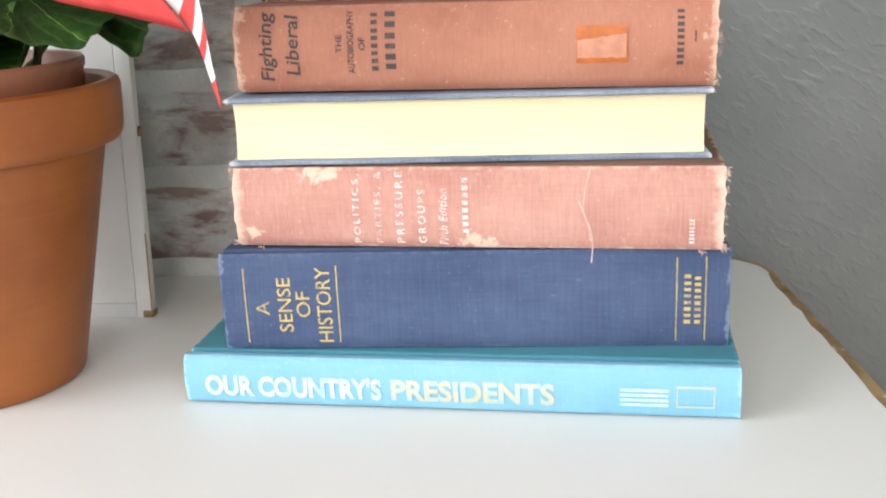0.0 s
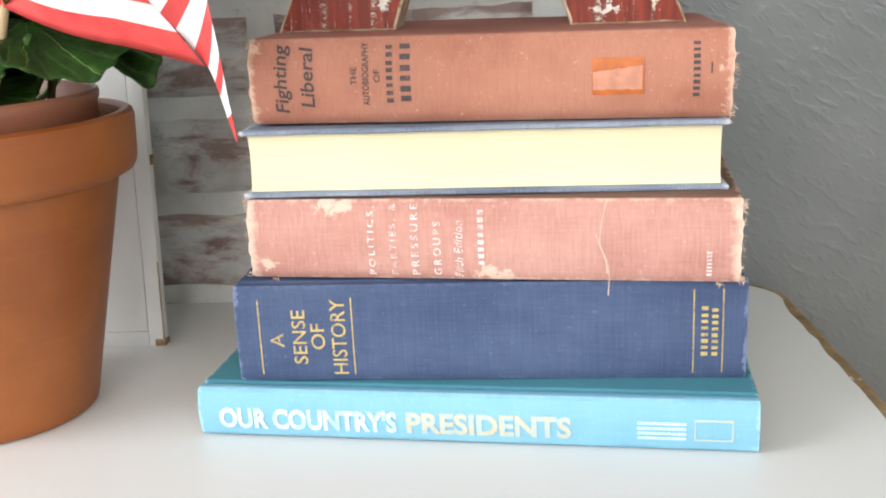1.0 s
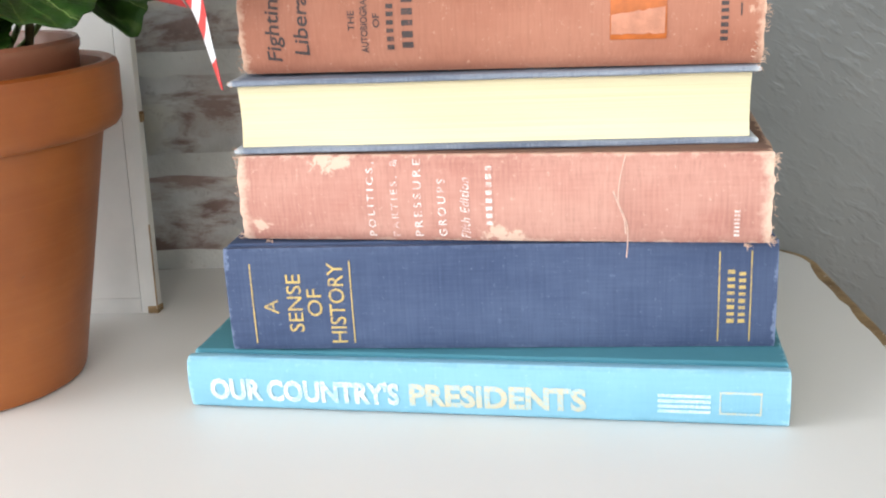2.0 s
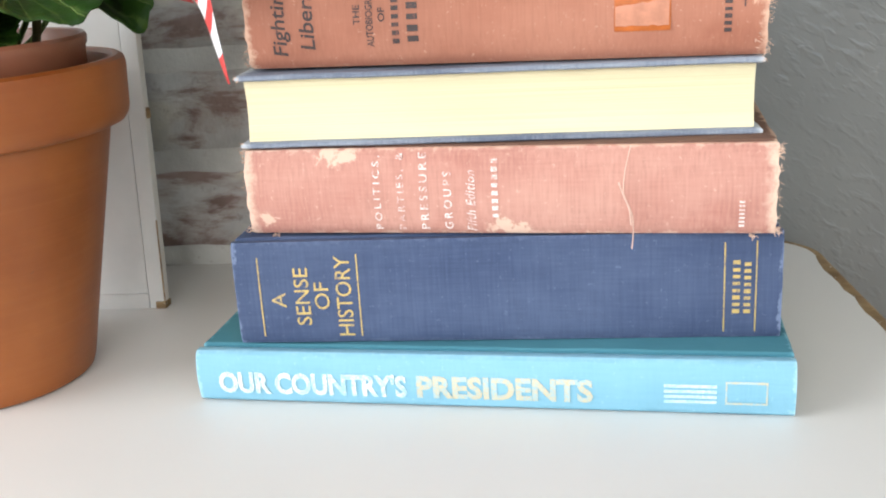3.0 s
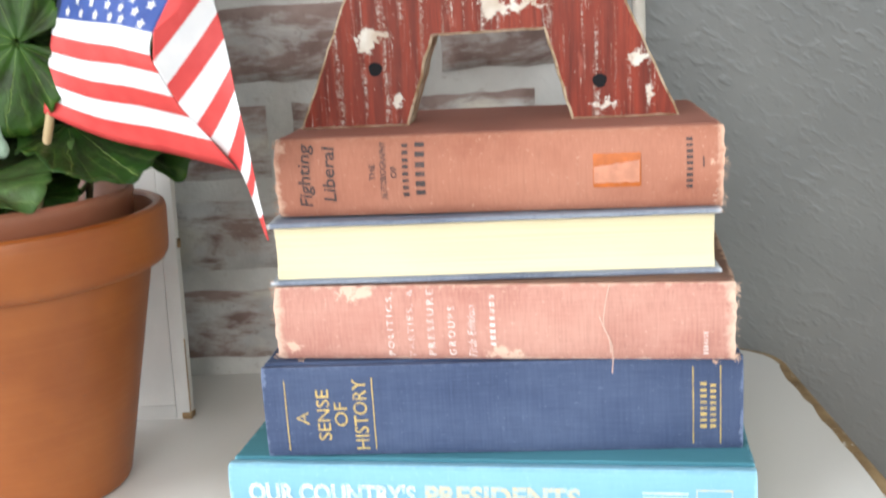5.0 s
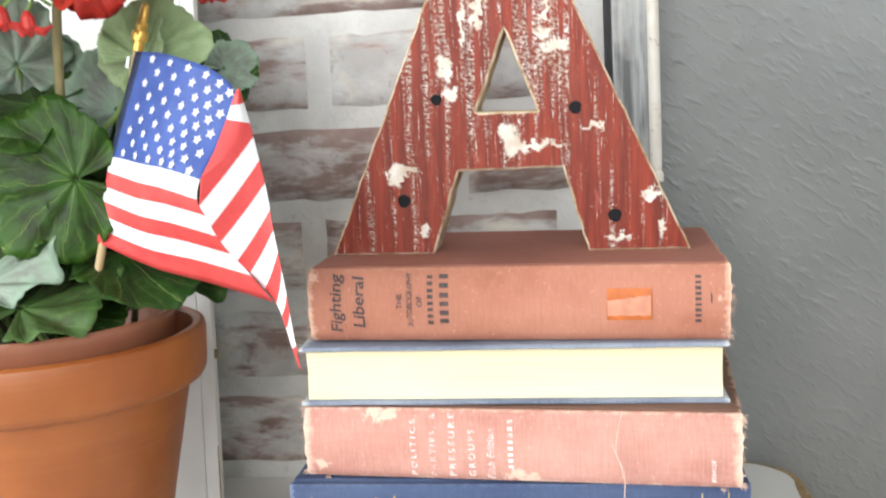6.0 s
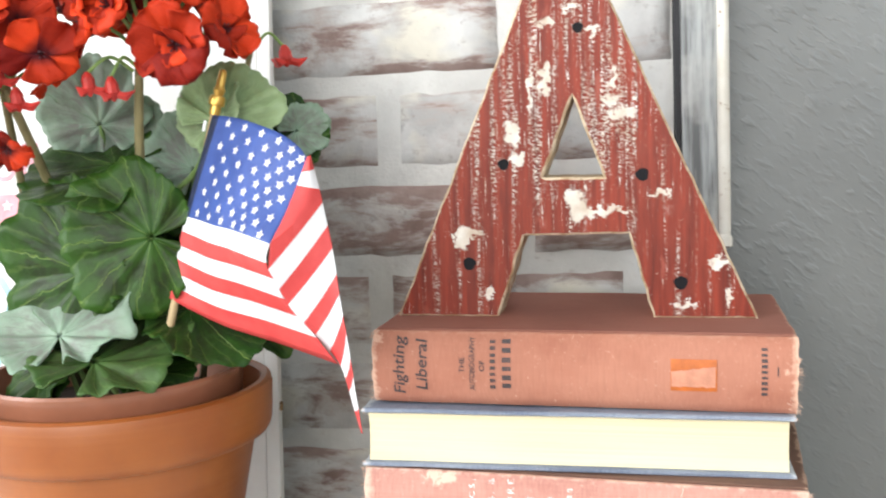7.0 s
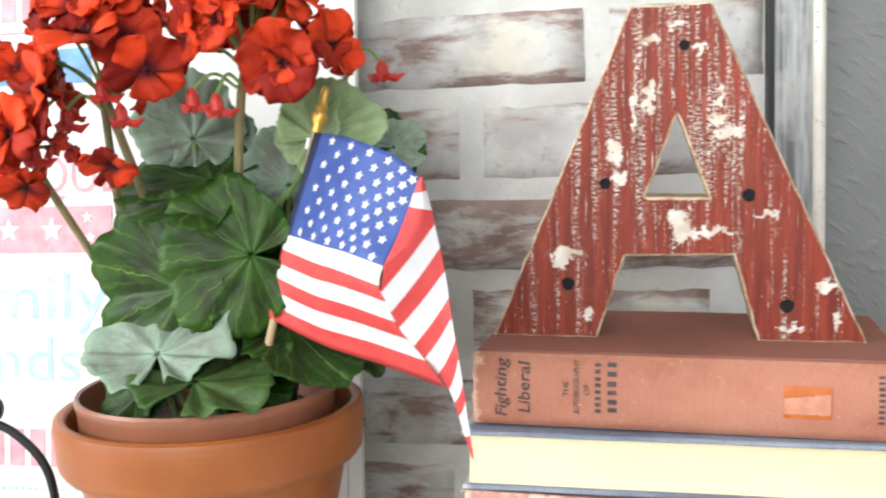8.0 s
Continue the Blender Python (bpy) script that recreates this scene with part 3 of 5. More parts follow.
def table():
    t = thing("side_table", pose(0, 0, -0.028, 0, 0, 2.4), "white painted side table with worn brown wooden edges", "table")
    bm = bmesh.new()
    ring = table_outline(0.0098, 0.0022)
    top = [bm.verts.new((p.x, p.y, 0.028)) for p in ring]
    low = [bm.verts.new((p.x, p.y, 0.022)) for p in ring]
    bm.faces.new(top)
    for k in range(len(ring)):
        j = (k + 1) % len(ring)
        bm.faces.new((top[k], low[k], low[j], top[j]))
    part("painted_top", bm, M_TABLE, t, "white painted table top", smooth=False)
    bm = bmesh.new()
    rings = []
    for inset, z in ((0.016, 0.0265), (0.0035, 0.0268), (0.001, 0.025), (0.0, 0.020), (0.0, 0.005), (0.003, 0.0)):
        rings.append([bm.verts.new((p.x, p.y, z)) for p in table_outline(inset, 0.0)])
    for a, b in zip(rings, rings[1:]):
        for k in range(len(a)):
            j = (k + 1) % len(a)
            bm.faces.new((a[k], b[k], b[j], a[j]))
    bm.faces.new(rings[-1][::-1])
    part("worn_edge", bm, M_BARE, t, "bare brown wooden table edge")
    for x in (-0.92, 0.13):
        for y in (-0.24, 0.215):
            bm = bmesh.new()
            tube(bm, [(x, y, FLOOR + 0.028), (x, y, FLOOR + 0.2), (x, y, -0.10), (x, y, 0.0)], [0.014, 0.018, 0.024, 0.026], 16)
            part("leg", bm, M_TABLE, t)
    return t


table()


# ---------------------------------------------------------------- books
def spine_bow(thick, bow):
    """How far the spine stands out at a height."""
    return lambda z: -bow * (1 - (2 * z / thick - 1) ** 2)


def board(bm, x0, x1, y0, y1, z0, z1, wear=0.0006):
    """A cover board with softly worn, uneven edges."""
    nx, ny = 40, 16
    def pt(i, j, z):
        x, y = x0 + (x1 - x0) * i / nx, y0 + (y1 - y0) * j / ny
        p = Vector((x * 70, y * 70, z * 10))
        e = 1.0 if i in (0, nx) or j in (0, ny) else 0.0
        return (x + e * wear * noise.noise(p), y + e * wear * noise.noise(p + Vector((9, 2, 4))), z + 0.00025 * noise.noise(p * 0.4))
    lays = []
    for z, ins in ((z0, 0.0008), (z0 + 0.0006, 0), (z1 - 0.0006, 0), (z1, 0.0008)):
        g = []
        for i in range(nx + 1):
            row = []
            for j in range(ny + 1):
                x, y, zz = pt(i, j, z)
                x += ins if i == 0 else -ins if i == nx else 0
                y += ins if j == 0 else -ins if j == ny else 0
                row.append(bm.verts.new((x, y, zz)))
            g.append(row)
        lays.append(g)
    for g in (lays[0], lays[-1]):
        for i in range(nx):
            for j in range(ny):
                bm.faces.new((g[i][j], g[i + 1][j], g[i + 1][j + 1], g[i][j + 1]))
    for g in lays[1:-1]:
        for i in range(1, nx):
            for j in range(1, ny):
                bm.verts.remove(g[i][j])
    rim = [(i, 0) for i in range(nx)] + [(nx, j) for j in range(ny)] + [(i, ny) for i in range(nx, 0, -1)] + [(0, j) for j in range(ny, 0, -1)]
    for a, b in zip(lays, lays[1:]):
        for (i, j), (k, l) in zip(rim, rim[1:] + rim[:1]):
            bm.faces.new((a[i][j], a[k][l], b[k][l], b[i][j]))
    return bm


def book(m, length, depth, thick, cover, label, back=None, bow=0.001, groove=0.007, bt=0.0028, ragged=0.0, group="stacked books"):
    """A closed book: x along the spine, y from the spine to the fore-edge, z through its thickness. Returns thing and spine surface."""
    t = thing("book", m, label, "book", group)
    out = spine_bow(thick, bow)
    surface = lambda x, z: out(z) - 0.00035
    bm = bmesh.new()
    prof = [(out(z) + (0.0011 if z in (0.0, thick) else 0.0), z) for z in [thick * k / 14 for k in range(15)]]
    prof[0], prof[-1] = (prof[0][0], 0.0004), (prof[-1][0], thick - 0.0004)
    prof = [(groove, bt * 0.75), (groove * 0.72, bt * 0.55), (groove * 0.42, 0.0002)] + prof + \
           [(groove * 0.42, thick - 0.0002), (groove * 0.72, thick - bt * 0.55), (groove, thick - bt * 0.75)]
    nx = 90
    rows = []
    for i in range(nx + 1):
        x = length * i / nx
        row = []
        for k, (y, z) in enumerate(prof):
            e = 0.0
            if ragged and i in (0, nx):
                e = ragged * (noise.noise(Vector((k * 0.9, i * 3.1, 1.7))) - 0.2) * (1 if i else -1)
            wob = 0.0003 * noise.noise(Vector((x * 60, z * 90, 3)))
            row.append(bm.verts.new((x + e, y + wob, z)))
        rows.append(row)
    for a, b in zip(rows, rows[1:]):
        for k in range(len(prof) - 1):
            bm.faces.new((a[k], b[k], b[k + 1], a[k + 1]))
    bmesh.ops.recalc_face_normals(bm, faces=bm.faces)
    bmesh.ops.solidify(bm, geom=list(bm.faces), thickness=0.0009)
    spine = part("spine", bm, back or cover, t, "cloth spine coloured lighter than the covers" if back else "")
    part("cover", board(bmesh.new(), 0.0, length, groove * 0.9, depth, thick - bt, thick), cover, t)
    part("cover", board(bmesh.new(), 0.0, length, groove * 0.9, depth, 0.0, bt), cover, t)
    bm = bmesh.new()
    n = 12
    rows = []
    for i, x in enumerate((0.0030, length - 0.0030)):
        row = []
        for k in range(n + 1):
            z = bt + (thick - 2 * bt) * k / n
            s = (2 * k / n - 1) ** 2
            row.append(bm.verts.new((x, 0.0035 + 0.002 * s, z)))
        for k in range(n, -1, -1):
            z = bt + (thick - 2 * bt) * k / n
            s = (2 * k / n - 1) ** 2
            row.append(bm.verts.new((x, depth - 0.004 - 0.0022 * (1 - s), z)))
        rows.append(row)
    a, b = rows
    for k in range(len(a)):
        j = (k + 1) % len(a)
        bm.faces.new((a[k], b[k], b[j], a[j]))
    bm.faces.new(a)
    bm.faces.new(b[::-1])
    part("page_block", bm, M_PAGES, t, "cream page edges")
    return t, spine, surface


def fray(t, places, seed, material, long=0.004):
    """Loose threads at worn corners."""
    rng = random.Random(seed)
    bm = bmesh.new()
    for (x, y, z), n, spread in places:
        for _ in range(n):
            p = Vector((x, y, z)) + Vector((rng.uniform(-0.001, 0.001), rng.uniform(-0.001, 0.001), rng.uniform(-spread, spread)))
            d = Vector((rng.uniform(-1, 1) + (1 if x > 0.1 else -1) * 0.7, rng.uniform(-1, 0.2), rng.uniform(-1, 1))).normalized()
            l = long * rng.uniform(0.3, 1)
            q = p + d * l * 0.5 + Vector((0, 0, rng.uniform(-1, 1) * l * 0.2))
            tube(bm, [p, q, p + d * l + Vector((0, 0, rng.uniform(-1, 1) * l * 0.5))], [0.00022, 0.00018, 0.0001], 4)
    part("frayed_threads", bm, material, t, "pale frayed cloth threads")["kind"] = "stuff"


# teal book, flat on the table
TEAL_L, TEAL_T = 0.2627, 0.0250
# one teal in two copies: top cover darkened, front-lit spine lightened in colour
M_TEAL = cloth("shaded_teal_cover_cloth", (0.050, 0.185, 0.240), (0.075, 0.235, 0.295), (0.20, 0.42, 0.50), TEAL_L, TEAL_T, streak=0.12, ends=0.0016)
M_TEALBACK = cloth("lit_teal_spine_cloth", (0.195, 0.425, 0.555), (0.26, 0.50, 0.63), (0.36, 0.60, 0.70), TEAL_L, TEAL_T, streak=0.12, ends=0.0016)
teal, teal_spine, on = book(pose(-0.1432, 0.0479, 0.0005, 0, 0.1, -5.3) @ sized(1.044, 1.04, 1.052), TEAL_L, 0.182, TEAL_T, M_TEAL, "light teal blue hardback book lying on the white table",
                bow=0.0022, groove=0.010, back=M_TEALBACK)
part("title", lettering("OUR COUNTRY'S", False, (0.0105, 0.0050), (0.0985, 0.0162), on, bold=0.040), M_TEALFOIL, teal_spine, "rubbed gold title lettering, reflections put in its colour")
part("title", lettering("PRESIDENTS", False, (0.1030, 0.0050), (0.1800, 0.0160), on, bold=0.040), M_TEALGOLD, teal_spine, "rubbed gold title lettering, reflections put in its colour")
bm = bmesh.new()
for lo, hi in (((0.2345, 0.0060), (0.2515, 0.0070)), ((0.2345, 0.0155), (0.2515, 0.0165)), ((0.2345, 0.0070), (0.2352, 0.0155)), ((0.2508, 0.0070), (0.2515, 0.0155))):
    vs = [bm.verts.new((x, on(x, z) - 0.0001, z)) for x, z in ((lo[0], lo[1]), (hi[0], lo[1]), (hi[0], hi[1]), (lo[0], hi[1]))]
    bm.faces.new(vs)
part("publisher_emblem", bm, M_TEALGOLD, teal_spine, "gold rectangle outline")
part("publisher_line", bar((0.2095, 0.0062), (0.2310, 0.0158), on, 4, False), M_TEALFAINT, teal_spine, "rubbed illegible pale lettering")

# blue book
BLUE_L, BLUE_T = 0.2402, 0.0492
M_NAVYCLOTH = cloth("navy_blue_cloth", (0.041, 0.063, 0.132), (0.100, 0.135, 0.230), (0.17, 0.215, 0.33), BLUE_L, BLUE_T, streak=0.30, ends=0.0008, lines=0.8)
blue, blue_spine, on = book(pose(-0.1217, 0.0532, 0.0271, 0, 0.2, -0.85) @ sized(1.042, 1.04, 1.033), BLUE_L, 0.165, BLUE_T, M_NAVYCLOTH, "navy blue cloth hardback book with gold spine lettering",
                bow=0.0006, groove=0.008)
def blue_text(text, x, w, z0, z1):
    part("title", lettering(text, True, (x - w / 2 + 0.121, z0 - TEAL_T), (x + w / 2 + 0.121, z1 - TEAL_T), on, bold=0.004), M_BLUEFOIL, blue_spine, "gold title lettering")
blue_text("A", -0.1012, 0.0066, 0.0432, 0.0503)
blue_text("SENSE", -0.0902, 0.0068, 0.0345, 0.0620)
blue_text("OF", -0.0812, 0.0068, 0.0420, 0.0550)
blue_text("HISTORY", -0.0710, 0.0072, 0.0290, 0.0672)
for x, z0, z1 in ((-0.1094, 0.029, 0.0672), (-0.0642, 0.0288, 0.068), (0.0950, 0.0285, 0.0695), (0.1082, 0.0285, 0.0698)):
    part("rule", bar((x - 0.0003 + 0.121, z0 - TEAL_T), (x + 0.0003 + 0.121, z1 - TEAL_T), on), M_BLUEFOIL, blue_spine, "thin gold line")
block_line("publisher_line", (0.0982 + 0.121, 0.0365 - TEAL_T), (0.1017 + 0.121, 0.0620 - TEAL_T), on, 8, M_BLUEFOIL, blue_spine, "gold bar")
block_line("publisher_line", (0.1030 + 0.121, 0.0365 - TEAL_T), (0.1062 + 0.121, 0.0612 - TEAL_T), on, 8, M_BLUEFOIL, blue_spine, "gold bar")

# faded pink book
PINK_L, PINK_T, PINK_Z = 0.2278, 0.0390, TEAL_T + BLUE_T
M_PINK = cloth("faded_pink_cloth", (0.45, 0.195, 0.155), (0.62, 0.36, 0.29), (0.76, 0.55, 0.43), PINK_L, PINK_T, streak=0.40, ends=0.0050, edgewear=0.5, lines=0.45,
               blots=(((0.116, 0, 0.0045), 0.005), ((0.121, 0, 0.002), 0.004), ((0.039, 0, 0.0365), 0.005), ((0.046, 0, 0.037), 0.004), ((0.009, 0, 0.008), 0.003)))
M_PINKCOVER = cloth("brown_cover_cloth", (0.135, 0.070, 0.050), (0.20, 0.115, 0.085), (0.45, 0.30, 0.22), PINK_L, PINK_T, streak=0.2, ends=0.002)
pink, pink_spine, on = book(pose(-0.1133, 0.0642, 0.0788, 0, 0.4, -5.3) @ sized(1.044, 1.04, 1.038), PINK_L, 0.155, PINK_T, M_PINKCOVER, "faded pink cloth hardback book with frayed worn spine ends",
                bow=0.0030, groove=0.007, ragged=0.0014, back=M_PINK)
def pink_text(text, x, w, z0, z1, shear=0.0, spacing=1.45):
    part("title", lettering(text, True, (x - w / 2 + 0.114, z0), (x + w / 2 + 0.114, z1), on, shear, 0.008, spacing), M_WHITEINK, pink_spine, "rubbed white title lettering")
pink_text("POLITICS,", -0.0535, 0.0036, 0.003, 0.0360)
pink_text("PARTIES, &", -0.0430, 0.0036, 0.003, 0.0372)
pink_text("PRESSURE", -0.0330, 0.0036, 0.003, 0.0372)
pink_text("GROUPS", -0.0225, 0.0036, 0.003, 0.0290)
pink_text("Fifth Edition", -0.0125, 0.0042, 0.002, 0.0295, 0.25, 1.1)
block_line("author_line", (-0.0035 + 0.114, 0.0075), (-0.0005 + 0.114, 0.0350), on, 8, M_WHITEINK, pink_spine, "rubbed white bar")
block_line("publisher_line", (0.0985 + 0.114, 0.0035), (0.1010 + 0.114, 0.0160), on, 7, M_WHITEINK, pink_spine, "rubbed white bar")
bm = bmesh.new()
tube(bm, curve([(0.169, on(0, 0.037) - 0.001, 0.039), (0.1668, -0.006, 0.030), (0.1662, -0.0075, 0.020), (0.1695, -0.0065, 0.011), (0.1700, -0.0055, 0.003), (0.1695, -0.004, -0.005)], 6), 0.00028, 5)
tube(bm, curve([(0.1640, -0.0065, 0.0245), (0.1662, -0.0075, 0.019), (0.1685, -0.0068, 0.013), (0.1692, -0.006, 0.006)], 6), 0.00045, 5)
part("loose_thread", bm, M_THREAD, pink_spine, "loose pale thread hanging from the spine")
fray(pink, [((0.0, -0.001, 0.037), 14, 0.002), ((0.0, -0.001, 0.020), 10, 0.016), ((0.0, 0.0, 0.002), 16, 0.001), ((PINK_L, -0.001, 0.036), 26, 0.003),
            ((PINK_L, -0.001, 0.018), 20, 0.016), ((PINK_L, 0, 0.002), 22, 0.001), ((0.012, -0.001, 0.0), 8, 0.0004), ((PINK_L - 0.01, -0.001, 0.0), 14, 0.0004)], 3, M_FRAY, 0.0024)

# cream-edged book, fore-edge to the front
EDGE_L, EDGE_T, EDGE_Z = 0.2265, 0.0322, PINK_Z + PINK_T
M_GREYBLUE = cloth("grey_blue_cloth", (0.145, 0.175, 0.245), (0.36, 0.40, 0.46), (0.55, 0.58, 0.61), EDGE_L, EDGE_T, streak=0.4, ends=0.004)
edge, _, on = book(pose(-0.1137, 0.0631, 0.1200, 0, 0.6, -0.5) @ sized(1.034, 1.04, 1.040) @ pose(EDGE_L, 0.142, 0, 0, 0, 180), EDGE_L, 0.142, EDGE_T, M_GREYBLUE,
                "grey-blue hardback book with its cream page edges showing", bow=0.002, bt=0.0025)
fray(edge, [((0.001, 0.141, 0.031), 10, 0.001), ((EDGE_L - 0.001, 0.141, 0.031), 8, 0.001), ((EDGE_L - 0.001, 0.141, 0.001), 8, 0.001)], 5, M_FRAY, 0.002)

# salmon book on top
TOP_L, TOP_T, TOP_Z = 0.2250, 0.0405, EDGE_Z + EDGE_T
# darker copy of the spine's salmon: the flat top's shade in its colour
M_SALMONCOVER = cloth("salmon_cover_cloth", (0.275, 0.105, 0.076), (0.345, 0.155, 0.115), (0.50, 0.30, 0.22), 0.2250, 0.0405, streak=0.2, ends=0.0012)
M_SALMON = cloth("salmon_cloth", (0.365, 0.138, 0.088), (0.53, 0.250, 0.170), (0.70, 0.46, 0.34), TOP_L, TOP_T, streak=0.26, ends=0.0034, edgewear=0.12, lines=0.25,
                 blots=(((0.2205, 0, 0.023), 0.0032), ((0.2215, 0, 0.030), 0.0022), ((0.0022, 0, 0.008), 0.0022), ((0.0030, 0, 0.0365), 0.0024)))
top_book, top_book_spine, on = book(pose(-0.1074, 0.0731, 0.1547, 0, 0.9, -1.96) @ sized(1.019, 1.10, 1.025), TOP_L, 0.128, TOP_T, M_SALMONCOVER, "salmon red cloth hardback book with dark spine lettering and worn ends",
                    bow=0.0044, groove=0.007, ragged=0.0013, back=M_SALMON)
def top_text(text, x, w, z0, z1, shear=0.0):
    part("title", lettering(text, True, (x - w / 2 + 0.112, z0 - TOP_Z), (x + w / 2 + 0.112, z1 - TOP_Z), on, shear, 0.013), M_BLACKINK, top_book_spine, "dark title lettering")
top_text("Fighting", -0.0955, 0.0085, 0.1515, 0.1835, 0.12)
top_text("Liberal", -0.0838, 0.0066, 0.1540, 0.1820, 0.12)
top_text("THE", -0.0612, 0.0030, 0.1642, 0.1725)
top_text("AUTOBIOGRAPHY", -0.0556, 0.0032, 0.1545, 0.1835)
top_text("OF", -0.0502, 0.0030, 0.1652, 0.1712)
block_line("author_line", (-0.0460 + 0.112, 0.1550 - TOP_Z), (-0.0425 + 0.112, 0.1830 - TOP_Z), on, 8, M_BLACKINK, top_book_spine, "dark bar")
block_line("author_line", (-0.0395 + 0.112, 0.1550 - TOP_Z), (-0.0340 + 0.112, 0.1838 - TOP_Z), on, 6, M_BLACKINK, top_book_spine, "dark bar")
block_line("publisher_line", (0.0945 + 0.112, 0.1555 - TOP_Z), (0.0980 + 0.112, 0.1812 - TOP_Z), on, 9, M_BLACKINK, top_book_spine, "dark bar")
part("publisher_line", bar((0.1025 + 0.112, 0.1662 - TOP_Z), (0.1032 + 0.112, 0.1712 - TOP_Z), on), M_BLACKINK, top_book_spine, "dark bar")
sx0, sx1, sz0, sz1 = 0.0495 + 0.112, 0.0728 + 0.112, 0.1575 - TOP_Z, 0.1742 - TOP_Z
part("label_stain", bar((sx0, sz0), (sx1, sz1), on), M_STAIN, top_book_spine, "orange label residue")
bm = bmesh.new()
k = 10
rows = []
for i in range(k + 1):
    f = i / k
    x = sx0 + 0.0003 + (sx1 - sx0 - 0.001) * f
    zt = sz1 - 0.0064 + 0.0028 * f + 0.0006 * noise.noise(Vector((i * 0.9, 0, 5)))
    zb = sz0 + 0.0022 + 0.0009 * noise.noise(Vector((i * 0.8, 3, 1)))
    rows.append([bm.verts.new((x, on(x, zb + (zt - zb) * j / 6) - 0.0002, zb + (zt - zb) * j / 6)) for j in range(7)])
for a, b in zip(rows, rows[1:]):
    for j in range(6):
        bm.faces.new((a[j], b[j], b[j + 1], a[j + 1]))
part("label_remnant", bm, M_PEEL, top_book_spine, "peeled paper label remnant")
fray(top_book, [((0.0, -0.001, 0.010), 26, 0.010), ((0.0, 0, 0.038), 12, 0.002), ((0.003, 0, 0.040), 8, 0.0006), ((TOP_L, -0.002, 0.022), 34, 0.009),
                ((TOP_L, 0, 0.003), 12, 0.003), ((TOP_L - 0.004, -0.002, 0.012), 10, 0.010)], 8, M_FRAY, 0.0028)

# ---------------------------------------------------------------- wooden letter
LET_Z = TOP_Z + TOP_T


def letter():
    t = thing("wooden_letter", pose(-0.1024, 0.1185, 0.1959, 0, 0.9, -0.3) @ sized(1.026, 1.03, 1.029) @ pose(0.1065, 0, -LET_Z), "chipped red painted wooden letter A standing on the book stack", "letter")
    z0 = LET_Z
    outer = [(-0.1065, z0), (-0.0465, z0), (-0.0310, 0.2330), (0.0285, 0.2340), (0.0420, z0), (0.0990, z0), (0.0155, 0.3715), (-0.0285, 0.3712)]
    inner = [(-0.0195, 0.2665), (-0.0025, 0.3115), (0.0150, 0.2655)]
    depth = 0.036

    def fine(pts, n, amp, seed):
        out = []
        for (x0, y0), (x1, y1) in zip(pts, pts[1:] + pts[:1]):
            for k in range(n):
                f = k / n
                x, y = x0 + (x1 - x0) * f, y0 + (y1 - y0) * f
                d = Vector((y1 - y0, x0 - x1)).normalized()
                w = amp * noise.noise(Vector((x * 130, y * 130, seed))) if k else 0
                out.append((x + d.x * w, max(y + d.y * w, z0)))
        return out
    o, i = fine(outer, 26, 0.0007, 1), fine(inner, 18, 0.0006, 2)
    bm = bmesh.new()

    def loop(pts, y, grow=0.0):
        cx = sum(p[0] for p in pts) / len(pts)
        vs = []
        for k, (x, z) in enumerate(pts):
            a, b = Vector(pts[k - 1]), Vector(pts[(k + 1) % len(pts)])
            d = (b - a).normalized()
            nrm = Vector((d.y, -d.x))
            vs.append(bm.verts.new((x - nrm.x * grow, y, max(z - nrm.y * grow, z0))))
        return vs
    def band(a, b, mi):
        for k in range(len(a)):
            j = (k + 1) % len(a)
            bm.faces.new((a[k], a[j], b[j], b[k])).material_index = mi
    of, ob_, ofb = loop(o, 0.0, 0.0012), loop(o, depth), loop(o, 0.0013)
    inf, inb, infb = loop(i, 0.0, -0.0014 * -1), loop(i, depth), loop(i, 0.0013)
    band(of, ofb, 1)
    band(ofb, ob_, 1)
    band(inf, infb, 1)
    band(infb, inb, 1)
    for ring_o, ring_i in ((of, inf), (ob_, inb)):
        es = []
        for ring in (ring_o, ring_i):
            for k in range(len(ring)):
                es.append(bm.edges.get((ring[k], ring[(k + 1) % len(ring)])))
        r = bmesh.ops.triangle_fill(bm, edges=es, use_beauty=True, use_dissolve=False)
        for f in r["geom"]:
            if isinstance(f, bmesh.types.BMFace):
                f.material_index = 0
    body = part("body", bm, M_PAINT, t, "chipped red paint over cream wood")
    body.data.materials.append(M_RAWEDGE)
    for x, z, r in ((0.001, 0.349, 0.0031), (-0.042, 0.274, 0.0034), (0.036, 0.267, 0.0038), (-0.063, 0.217, 0.0040), (0.057, 0.206, 0.0040)):
        bm = bmesh.new()
        rng = random.Random(int(z * 1000))
        n = 14
        rims = []
        for ry, rr in ((-0.0005, 0.72), (-0.0006, 0.9), (0.0004, 1.0)):
            rims.append([bm.verts.new((x + r * rr * (1 + 0.12 * math.sin(3 * a + z * 90)) * math.cos(a), ry, z + r * rr * math.sin(a)))
                         for a in [2 * math.pi * k / n for k in range(n)]])
        for a, b in zip(rims, rims[1:]):
            for k in range(n):
                bm.faces.new((a[k], a[(k + 1) % n], b[(k + 1) % n], b[k]))
        bm.faces.new(rims[0])
        part("nail_head", bm, M_NAIL, t, "black nail head")
    return t


m = Mat("raw_letter_edge", 0.75)
v = m.coords()
c = m.mix(m.ramp(m.noise(v, 90, 5, 0.65), 0.35, 0.6), (0.33, 0.19, 0.085), (0.68, 0.57, 0.41))
m.color(m.mix(m.ramp(m.noise(v, 260, 4), 0.6, 0.7), c, (0.2, 0.11, 0.06)))
